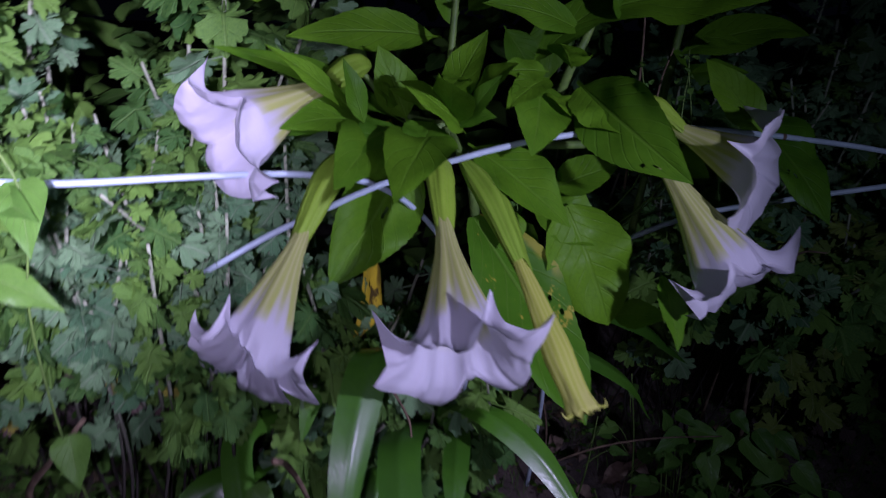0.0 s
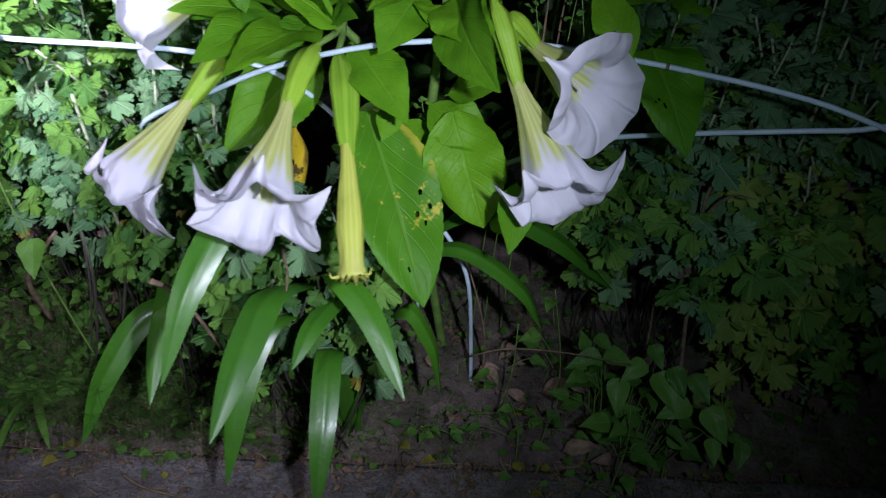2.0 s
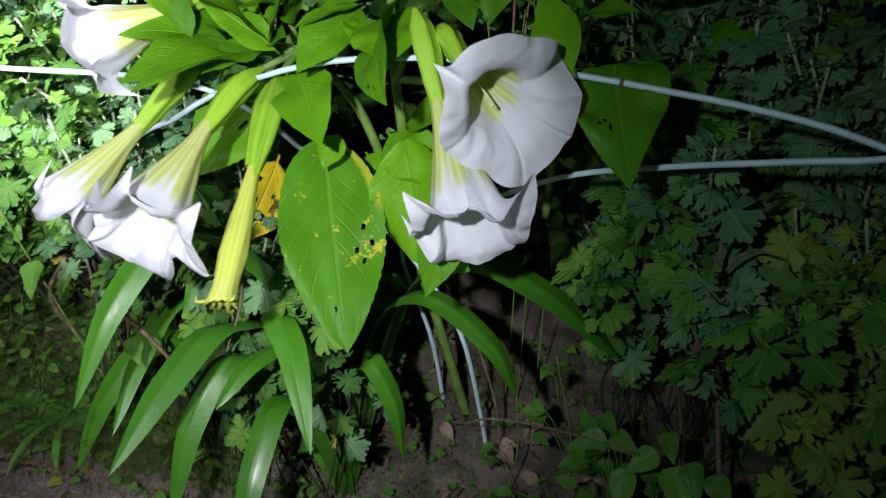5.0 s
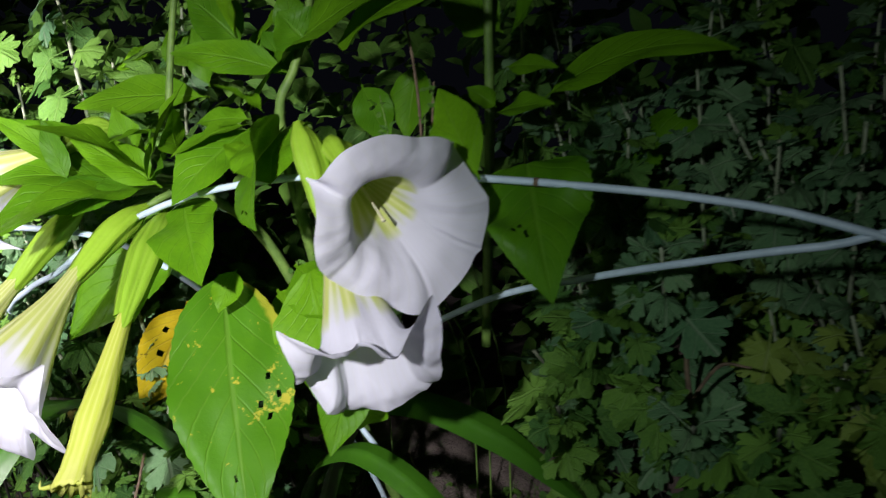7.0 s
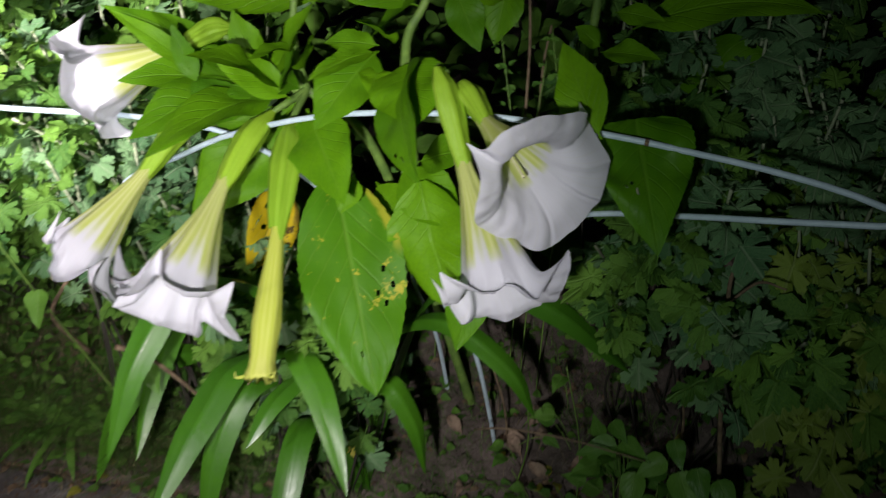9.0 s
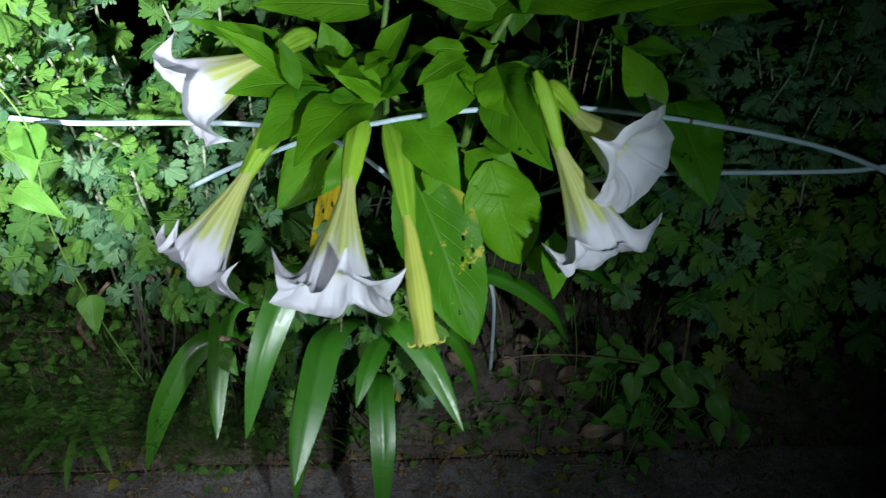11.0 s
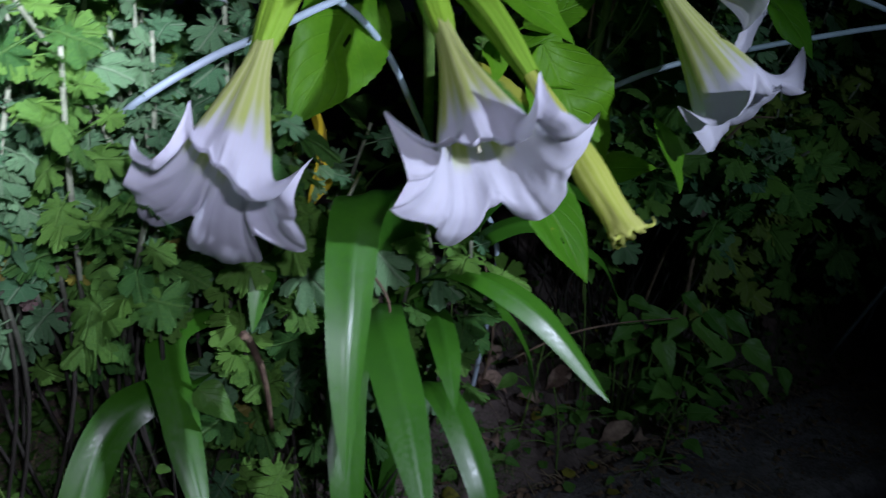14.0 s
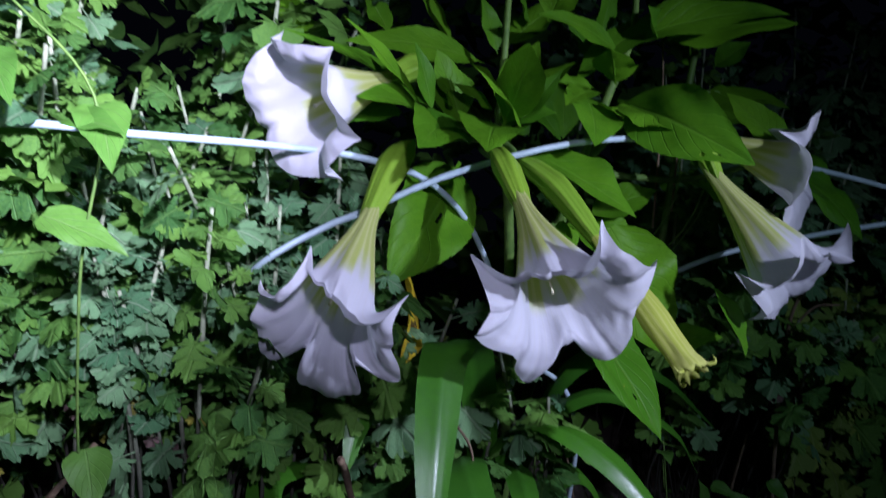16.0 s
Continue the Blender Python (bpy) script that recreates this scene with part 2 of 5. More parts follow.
def curve_points(pts, n):
    """n + 1 points of a smooth curve through pts."""
    p = [Vector(q) for q in pts]
    p = [p[0] * 2 - p[1], *p, p[-1] * 2 - p[-2]]
    segs, out = len(p) - 3, []
    for i in range(n + 1):
        s = min(i / n * segs, segs - 1e-6)
        k, f = int(s), s - int(s)
        a, b, c, d = p[k : k + 4]
        out.append(0.5 * (2 * b + (c - a) * f + (2 * a - 5 * b + 4 * c - d) * f * f + (3 * b - a - 3 * c + d) * f**3))
    return out


def tube(pts, radii, sides=8, n=24, bm=None, origin=(0, 0, 0), squash=1.0, wobble=0.0, closed=True):
    """A tube along a smooth curve; radii are spread evenly along it."""
    bm = bm or bmesh.new()
    uv = bm.loops.layers.uv.verify()
    path = [q - Vector(origin) for q in curve_points(pts, n)]
    rings, side = [], Vector((0.31, 0.2, 0.93))
    for i, q in enumerate(path):
        d = (path[min(i + 1, n)] - path[max(i - 1, 0)]).normalized()
        side = (side - d * side.dot(d)).normalized()
        up = d.cross(side)
        r = float(np.interp(i / n, np.linspace(0, 1, len(radii)), radii))
        ring = []
        for k in range(sides):
            a = 2 * math.pi * k / sides
            rr = r * (1 + wobble * noise.noise(q * 90 + Vector((k, 0, 0))))
            ring.append(bm.verts.new(q + side * math.cos(a) * rr + up * math.sin(a) * rr * squash))
        rings.append(ring)
    for i in range(n):
        for k in range(sides):
            f = bm.faces.new((rings[i][k], rings[i][(k + 1) % sides], rings[i + 1][(k + 1) % sides], rings[i + 1][k]))
            for loop, (uu, vv) in zip(f.loops, ((k, i), (k + 1, i), (k + 1, i + 1), (k, i + 1))):
                loop[uv].uv = (uu / sides, vv / n)
    if closed:
        bm.faces.new(rings[0][::-1])
        bm.faces.new(rings[-1])
    return bm


def outline(kind, v):
    """Half width, 0 to 1, of a blade at v along it."""
    if kind == "strap":
        return min(1.0, 0.55 + 1.2 * v) * (1 - max(0.0, (v - 0.62) / 0.38) ** 2.2)
    if kind == "broad":
        return math.sin(math.pi * min(1.0, v + 0.012) ** 0.88) ** 0.66 * (1 - 0.22 * v**4)
    if kind == "heart":
        return (math.sin(math.pi * min(1, v + 0.02) ** 0.52)) ** 0.8 * (1 - 0.3 * v * v)
    petiole = 0.05 if v < 0.1 else 0.0
    w = math.sin(math.pi * min(1.0, max(0.0, (v - 0.08) / 0.92)) ** 0.78) ** 0.85 * (1 - 0.35 * v**3)
    return max(petiole, w)


def blade(length, width, kind="ovate", nu=6, nv=14, curl=0.3, fold=0.16, wave=0.1, tooth=0.0, seed=0, holes=(), bm=None, m=None):
    """A leaf from the origin to (0, length, 0), its upper side towards +z. curl: how far it arches, in radians."""
    bm = bm or bmesh.new()
    uv = bm.loops.layers.uv.verify()
    m = m or Matrix.Identity(4)
    mid, y, z = [(0.0, 0.0)], 0.0, 0.0
    for i in range(nv):
        a = curl * (0.5 - (i + 0.5) / nv) * 2 * 0.5 * (1.0 + 0.6 * (i / nv))
        y, z = y + math.cos(a), z + math.sin(a)
        mid.append((y, z))
    far, tilt = math.hypot(y, z), math.atan2(z, y)
    c, s = math.cos(-tilt) * length / far, math.sin(-tilt) * length / far
    mid = [(a * c - b * s, a * s + b * c) for a, b in mid]
    rows = []
    for i, (yy, zz) in enumerate(mid):
        v = i / nv
        w = outline(kind, v) * width / 2
        if tooth and i % 2:
            w *= 1 - tooth
        row = []
        for k in range(nu + 1):
            q = 2 * k / nu - 1
            off = noise.noise(Vector((q * 1.3 + seed * 7.1, v * 4.0, seed * 3.7)))
            zq = zz + fold * abs(q) * w + wave * w * off * (0.3 + abs(q)) + 0.10 * w * math.sin(v * 11 + seed + q) * abs(q)
            if kind == "strap":
                zq = zz + fold * (1 - math.cos(q * 1.2)) * w * 1.6 + wave * w * off * 0.4
            row.append(bm.verts.new(m @ Vector((q * w, yy, zq))))
        rows.append(row)
    for i in range(nv):
        for k in range(nu):
            cu, cv = (k + 0.5) / nu, (i + 0.5) / nv
            if any(((cu - hu) / hw) ** 2 + ((cv - hv) / hh) ** 2 < 1 for hu, hv, hw, hh in holes):
                continue
            f = bm.faces.new((rows[i][k], rows[i][k + 1], rows[i + 1][k + 1], rows[i + 1][k]))
            for loop, (a, b) in zip(f.loops, ((k, i), (k + 1, i), (k + 1, i + 1), (k, i + 1))):
                loop[uv].uv = (a / nu, b / nv)
    return bm


def aim(base, tip, up):
    """The pose whose y axis runs from base to tip and whose z axis leans towards up."""
    base, y = Vector(base), (Vector(tip) - Vector(base)).normalized()
    x = y.cross(Vector(up)).normalized()
    z = x.cross(y)
    return Matrix.Translation(base) @ Matrix((x, y, z)).transposed().to_4x4()


# ---------------------------------------------------------------- ground and kerb
KERB_SLOPE, KERB_Y, KERB_WIDTH, GROUND = 0.27, 1.105, 0.24, 0.215


def bed_line(x):
    """Where the kerb ends and the bed begins."""
    return KERB_Y + KERB_SLOPE * max(-4.0, min(4.0, x))


def ground_z(x, y):
    s = y - bed_line(x)
    if s < -0.06:
        return 0.075 + 0.004 * noise.noise(Vector((x * 9, y * 9, 0)))
    s = max(0.0, s)
    lift = 0.02 * min(1.0, s / 0.02) + 0.62 * min(s, 0.17) + 0.40 * min(max(0.0, s - 0.17), 0.35)
    bumps = 0.012 * noise.noise(Vector((x * 7, y * 7, 1))) + 0.006 * noise.noise(Vector((x * 31, y * 31, 2)))
    return GROUND - 0.012 + lift + bumps * (1 if abs(x) < 6 and y < 6 else 0)


def ground_sheet():
    xs = np.r_[-300, -80, -25, -8, -3, np.linspace(-1.5, 2.2, 120), 3.2, 8, 25, 80, 300]
    ys = np.r_[-300, -80, -25, -8, -3, -1, 0.2, np.linspace(0.5, 2.4, 90), 3.2, 8, 25, 80, 300]
    bm = bmesh.new()
    grid = [[bm.verts.new((x, y, ground_z(x, y))) for x in xs] for y in ys]
    for j in range(len(ys) - 1):
        for i in range(len(xs) - 1):
            bm.faces.new((grid[j][i], grid[j][i + 1], grid[j + 1][i + 1], grid[j + 1][i]))
    return tagged(part("ground", bm, M_SOIL, None), "dark damp garden soil with thin weeds", "ground", kind="structure")


def kerb_strip():
    bm = bmesh.new()
    section = [(-KERB_WIDTH, 0.05), (-KERB_WIDTH, 0.195), (-KERB_WIDTH + 0.012, 0.214)]
    section += [(-KERB_WIDTH + 0.02 + k * (KERB_WIDTH - 0.04) / 14, 0.218) for k in range(15)]
    section += [(-0.006, 0.213), (0.0, 0.19), (0.0, 0.05)]
    along = np.linspace(-3.6, 3.6, 260)
    rows = []
    for x in along:
        row = []
        for k, (d, z) in enumerate(section):
            p = Vector((x * 14, d * 14, 3))
            rough = 0.004 * noise.noise(p) + 0.0025 * noise.noise(p * 4) if 0 < k < len(section) - 1 else 0
            edge = 0.008 * noise.noise(Vector((x * 11, d * 3, 9)))
            row.append(bm.verts.new((x, KERB_Y + KERB_SLOPE * x + d + edge, z + rough)))
        rows.append(row)
    for a, b in zip(rows, rows[1:]):
        for k in range(len(section) - 1):
            bm.faces.new((a[k], a[k + 1], b[k + 1], b[k]))
    return tagged(part("kerb", bm, M_KERB, None), "worn grey concrete kerb with dirt and grit", "kerb", kind="structure")


ground_sheet()
kerb_strip()


# ---------------------------------------------------------------- trumpet-flowered shrub
shrub = thing("angels_trumpet_shrub", (0.30, 1.42, 0.24), "green angel's trumpet shrub with hanging white flowers", "shrub")
ORIGIN = Vector(shrub.location)
leaf_seed = [0]


def place(ob, m):
    """Sets a part of the shrub by its pose in the world."""
    ob.matrix_basis = Matrix.Translation(-ORIGIN) @ m
    return ob


def shrub_leaf(base, tip, width, curl=0.3, up=None, material=None, label="", holes=(), fine=False, fold=0.16, wave=0.25, kind="ovate"):
    leaf_seed[0] += 1
    s = leaf_seed[0]
    rnd = random.Random(s * 17)
    if up is None:
        up = (rnd.uniform(-0.45, 0.45), -0.75, rnd.uniform(0.5, 0.95))
    length = (Vector(tip) - Vector(base)).length
    nu, nv = (26, 40) if fine else (6, 16)
    bm = blade(length, width, kind, nu, nv, curl, fold, wave, 0.035 if not fine else 0.025, s * 0.37, holes)
    return place(part("leaf", bm, material or M_SHRUB, shrub, label), aim(base, tip, up))


def profile(table, s):
    x, y = zip(*table)
    k = max(0, min(len(x) - 2, int(np.searchsorted(x, s)) - 1))
    f = (s - x[k]) / (x[k + 1] - x[k])
    p = lambda i: y[max(0, min(len(y) - 1, i))]  # noqa: E731
    a, b, c, d = p(k - 1), p(k), p(k + 1), p(k + 2)
    return 0.5 * (2 * b + (c - a) * f + (2 * a - 5 * b + 4 * c - d) * f * f + (3 * b - a - 3 * c + d) * f**3)


RADIUS = [(0, 0.0065), (0.2, 0.0115), (0.4, 0.0225), (0.6, 0.0350)]
AXIAL = [(0, 0.0), (0.2, 0.27), (0.4, 0.53), (0.6, 0.76)]

def corolla(length, rim, seed, tails, gaps, flat=0.46, tail_long=0.006):
    """A tailed trumpet along +y from the origin: a tube that flares along a bow of its own at every angle.
    tails: the angle of each tail in degrees (the front at 90), how far from the axis it ends, how far past the mouth (behind it where negative), and how long its horn is.
    gaps: the same two lengths for the margin between each tail and the next; flat: how wide the mouth lies open."""
    bm = bmesh.new()
    uv = bm.loops.layers.uv.verify()
    around, along, flare, rows = 300, 64, 0.56, []
    corners = [radians(t[0]) for t in tails] + [radians(tails[0][0] + 360)]
    count = len(tails)

    def margin(q):
        """The margin as a soft bow from lobe to lobe, and what the thin end of a tail adds to it."""
        k, f = int(q % count), q % 1.0
        near = k if f < 0.5 else (k + 1) % count
        tail, gap = tails[near], Vector(gaps[k])
        between = (Vector(gaps[near]) + Vector(gaps[near - 1])) / 2
        soft = 1 - 0.72 * tail[3]
        reach = Vector(tail[1:3]) - between
        w = min(1.0, min(f, 1 - f) * 2.3)
        w = (w * w * (3 - 2 * w)) ** (1 + 1.8 * (1 - tail[3]))
        off = min(f, 1 - f) * math.degrees(corners[k + 1] - corners[k])
        return (between + reach * soft) * (1 - w) + gap * w, reach * (1 - soft) * math.exp(-((off / 7.5) ** 2)), off, tail[3]

    r1, a1, p0 = profile(RADIUS, 0.6) * rim, profile(AXIAL, 0.6) * length, radians(15)
    for i in range(along + 1):
        s = i / along
        k = max(0.0, (s - flare) / (1 - flare))
        row = []
        for j in range(around):
            q = count * j / around
            k0 = min(count - 1, int(q))
            th = corners[k0] + (corners[k0 + 1] - corners[k0]) * (q - k0)
            d = q - round(q)
            crease = math.exp(-((d / 0.05) ** 2))
            p = Vector((math.cos(th) * 1.8, math.sin(th) * 1.8, s * 4 + seed * 3.3))
            rib = 1 + 0.05 * math.cos(2 * math.pi * d)
            if k == 0:
                u = s / flare * 0.6
                r, a = profile(RADIUS, u) * (1 + (rim - 1) * u / 0.6), profile(AXIAL, u) * length
                r *= 1 + (rib - 1) * min(1, s * 4)
            else:
                (far, past), spike, off, long = margin(q)
                far += 0.004 * noise.noise(p * 0.9 + Vector((seed, 5, 0)))
                past += 0.004 * noise.noise(p * 0.9 + Vector((2, seed, 8)))
                e = max(radians(32), min(radians(168), radians(96) - 21.0 * past))
                start = Vector((r1 * rib, a1))
                end = Vector((far, length + past))
                horn = tail_long * long * (math.exp(-((off / 2.2) ** 2)) + 0.25 * math.exp(-((off / 6) ** 2)))
                spike += Vector((math.sin(e + 0.5), math.cos(e + 0.5))) * horn
                c = (end - start).length
                b1, b2 = start + Vector((math.sin(p0), math.cos(p0))) * c * (0.86 - flat), end - Vector((math.sin(e), math.cos(e))) * c * flat
                m = 1 - k
                point = start * m**3 + b1 * (3 * m * m * k) + b2 * (3 * m * k * k) + end * k**3 + spike * k**4
                way = ((b1 - start) * (m * m) + (b2 - b1) * (2 * m * k) + (end - b2) * (k * k)).normalized()
                # ripples stand square to the blade
                ripple = 0.0036 * k * noise.noise(p * 1.3) + 0.0022 * k**2 * noise.noise(p * 3.1) - 0.0030 * crease * k * (1 - 0.6 * k)
                ripple += 0.0040 * k**2 * noise.noise(p * 0.8 + Vector((3, 1, 7)))
                r, a = point.x - ripple * rim * way.y, point.y + ripple * rim * way.x
            r += (0.0008 + 0.002 * k) * noise.noise(p + Vector((9, 4, 2)))
            th2 = th + 0.10 * k**2 * noise.noise(p * 1.4)
            row.append(bm.verts.new((math.cos(th2) * r, a, math.sin(th2) * r)))
        rows.append(row)
    for i in range(along):
        for j in range(around):
            n = (j + 1) % around
            f = bm.faces.new((rows[i][j], rows[i][n], rows[i + 1][n], rows[i + 1][j]))
            for loop, (a, b) in zip(f.loops, ((j, i), (j + 1, i), (j + 1, i + 1), (j, i + 1))):
                loop[uv].uv = (a / around * len(tails) / 5, b / along)
    return bm


def calyx(pts, r, seed):
    """A five-ridged green sheath along pts, with split tips at its mouth."""
    bm = bmesh.new()
    uv = bm.loops.layers.uv.verify()
    n, sides, rows = 22, 40, []
    path = curve_points(pts, n)
    side = Vector((0.8, 0.3, 0.5))
    for i, q in enumerate(path):
        s = i / n
        d = (path[min(i + 1, n)] - path[max(i - 1, 0)]).normalized()
        side = (side - d * side.dot(d)).normalized()
        up = d.cross(side)
        rr = float(np.interp(s, (0, 0.08, 0.25, 0.52, 0.82, 1.0), (0.3, 0.5, 0.88, 1.08, 0.84, 0.58))) * r
        row = []
        for k in range(sides):
            a = 2 * math.pi * k / sides
            x = rr * (1 + 0.20 * (abs(math.cos(2.5 * a)) ** 3 - 0.4) + 0.03 * math.cos(15 * a) + 0.12 * noise.noise(Vector((a, s * 4, seed))))
            tip = d * 0.014 * max(0.0, math.cos(2.5 * a + seed)) * max(0.0, s - 0.8) * 5 if s > 0.8 else Vector()
            row.append(bm.verts.new(q + (side * math.cos(a) + up * math.sin(a) * 0.82) * x + tip))
        rows.append(row)
    for i in range(n):
        for k in range(sides):
            m = (k + 1) % sides
            f = bm.faces.new((rows[i][k], rows[i][m], rows[i + 1][m], rows[i + 1][k]))
            for loop, (a, b) in zip(f.loops, ((k, i), (k + 1, i), (k + 1, i + 1), (k, i + 1))):
                loop[uv].uv = (a / sides, b / n)
    return bm


def flower(top, joint, mouth, rim, seed, tails, gaps, up=(0, -0.4, 1), label="white trumpet flower with yellow-green ribs", flat=0.46):
    """top: where the calyx hangs; joint: where the corolla leaves it; mouth: the middle of the rim."""
    top, joint, mouth = Vector(top), Vector(joint), Vector(mouth)
    length = (mouth - joint).length
    start = joint - (mouth - joint).normalized() * 0.012
    pose_of = aim(start, mouth, up)
    f = place(part("flower", corolla(length + 0.012, rim, seed, tails, gaps, flat), M_PETAL, shrub, label), pose_of)
    inverse = pose_of.inverted()
    mid = top.lerp(joint, 0.5) + Vector((0, 0, 0.006))
    part("calyx", calyx([inverse @ p for p in (top, mid, joint + (mouth - joint).normalized() * 0.012)], 0.0135, seed), M_CALYX, f, "lime-green ribbed calyx")
    end = 0.80 * length
    part("style", tube([(0, 0.02, 0), (0.002, end * 0.6, 0.001), (0.004, end, -0.004), (0.005, end + 0.012, -0.006)], (0.0008, 0.0009, 0.0010, 0.0017), 6, 12), M_STYLE, f, "cream style in the throat")
    return f


flower(
    (0.108, 1.065, 0.950), (0.070, 1.043, 0.933), (-0.028, 0.972, 0.884), 0.97, 3,
    ((57, 0.070, -0.030, 1.0), (128, 0.064, -0.014, 0.7), (198, 0.066, -0.008, 0.7), (256, 0.075, -0.022, 1.0), (330, 0.066, -0.010, 0.7)),
    ((0.060, 0.002), (0.060, 0.006), (0.062, 0.006), (0.064, 0.006), (0.062, 0.006)),
    (0, -0.3, 1), "white trumpet flower facing sideways beside the grey-green foliage", 0.60,
)
flower(
    (0.088, 1.035, 0.868), (0.045, 0.985, 0.799), (-0.004, 0.893, 0.695), 0.86, 5,
    ((-43, 0.084, -0.004, 0.3), (0, 0.064, -0.040, 0.8), (59, 0.043, -0.042, 1.0), (103, 0.034, -0.006, 0.0), (168, 0.058, -0.034, 1.0), (222, 0.078, 0.000, 0.3), (257, 0.084, 0.000, 0.1), (286, 0.088, -0.002, 0.1)),
    ((0.074, -0.012), (0.044, -0.010), (0.036, -0.016), (0.044, 0.010), (0.058, -0.006), (0.048, -0.002), (0.092, 0.000), (0.042, -0.005)),
)
flower(
    (0.175, 1.045, 0.866), (0.176, 0.960, 0.811), (0.187, 0.851, 0.710), 0.97, 8,
    ((12, 0.075, -0.045, 1.0), (55, 0.052, -0.004, 0.0), (105, 0.068, -0.030, 0.8), (160, 0.082, -0.026, 0.8), (221, 0.078, 0.002, 0.3), (284, 0.080, 0.004, 0.3), (346, 0.080, 0.004, 0.3)),
    ((0.056, -0.014), (0.058, 0.012), (0.068, -0.010), (0.062, -0.004), (0.044, -0.010), (0.060, 0.006), (0.066, -0.010)),
)
flower(
    (0.390, 1.070, 0.915), (0.425, 1.050, 0.892), (0.509, 1.000, 0.851), 0.80, 11,
    ((40, 0.060, -0.040, 1.0), (167, 0.077, -0.050, 1.0), (216, 0.067, 0.016, 0.5), (260, 0.076, 0.012, 0.5), (335, 0.068, -0.008, 0.2)),
    ((0.064, -0.022), (0.076, 0.000), (0.070, 0.016), (0.070, 0.006), (0.064, -0.006)),
    flat=0.66,
)
flower(
    (0.378, 1.045, 0.936), (0.412, 1.034, 0.856), (0.488, 0.985, 0.734), 0.94, 14,
    ((41, 0.072, -0.034, 0.8), (88, 0.046, -0.012, 0.0), (135, 0.080, -0.022, 0.6), (222, 0.052, 0.008, 0.6), (305, 0.060, 0.000, 0.6), (342, 0.062, -0.044, 0.8)),
    ((0.050, -0.010), (0.056, 0.004), (0.054, 0.006), (0.044, 0.014), (0.052, 0.004), (0.058, -0.012)),
)


def wilted_flower(top, joint, end):
    top, joint, end = Vector(top), Vector(joint), Vector(end)
    start = joint - (end - joint).normalized() * 0.01
    pose_of = aim(start, end, (0, -0.4, 1))
    length = (end - start).length
    bm = bmesh.new()
    uv = bm.loops.layers.uv.verify()
    rows, n, sides = [], 40, 40
    for i in range(n + 1):
        s = i / n
        r0 = float(np.interp(s, (0, 0.2, 0.45, 0.68, 0.84, 0.92, 0.96, 1.0), (0.0055, 0.0075, 0.0112, 0.0146, 0.0126, 0.0128, 0.0150, 0.0160)))
        row = []
        for k in range(sides):
            a = 2 * math.pi * k / sides
            crumple = max(0.0, (s - 0.88) / 0.12)
            r = r0 * (1 + 0.05 * math.cos(5 * a + 0.5) + 0.008 * math.cos(15 * a) + 0.10 * noise.noise(Vector((math.cos(a) * 2, math.sin(a) * 2, s * 5))) + 0.14 * crumple * noise.noise(Vector((math.cos(a) * 3, math.sin(a) * 3, s * 9))))
            y = s * length + crumple * 0.006 * noise.noise(Vector((math.cos(a) * 4, math.sin(a) * 4, 5)))
            row.append(bm.verts.new((math.cos(a) * r, y, math.sin(a) * r * 0.8)))
        rows.append(row)
    inner = [bm.verts.new((v.co.x * 0.45, length * 0.955, v.co.z * 0.45)) for v in rows[-1]]
    rows.append(inner)
    for i in range(n + 1):
        for k in range(sides):
            m = (k + 1) % sides
            f = bm.faces.new((rows[i][k], rows[i][m], rows[i + 1][m], rows[i + 1][k]))
            for loop, (a, b) in zip(f.loops, ((k, i), (k + 1, i), (k + 1, i + 1), (k, i + 1))):
                loop[uv].uv = (a / sides, 0.55 * b / n)
    bm.faces.new(inner)
    f = place(part("flower", bm, M_WILT, shrub, "closed wilted yellow-green trumpet flower"), pose_of)
    inverse = pose_of.inverted()
    mid = top.lerp(joint, 0.5) + Vector((0.004, -0.004, 0.004))
    part("calyx", calyx([inverse @ p for p in (top, mid, joint + (end - joint).normalized() * 0.012)], 0.0145, 2), M_CALYX, f, "lime-green ribbed calyx")
    for k in range(3):
        a = k * 2.1 + 0.4
        base = Vector((math.cos(a) * 0.0145, length * 0.985, math.sin(a) * 0.0115))
        part("petal_tip", tube([base, base + Vector((math.cos(a) * 0.008, 0.002, math.sin(a) * 0.008)), base + Vector((math.cos(a) * 0.010, -0.004, math.sin(a) * 0.009))], (0.0022, 0.0013, 0.0004), 6, 6), M_WILT, f)
    return f


wilted_flower((0.200, 1.047, 0.860), (0.246, 0.957, 0.783), (0.294, 0.854, 0.662))

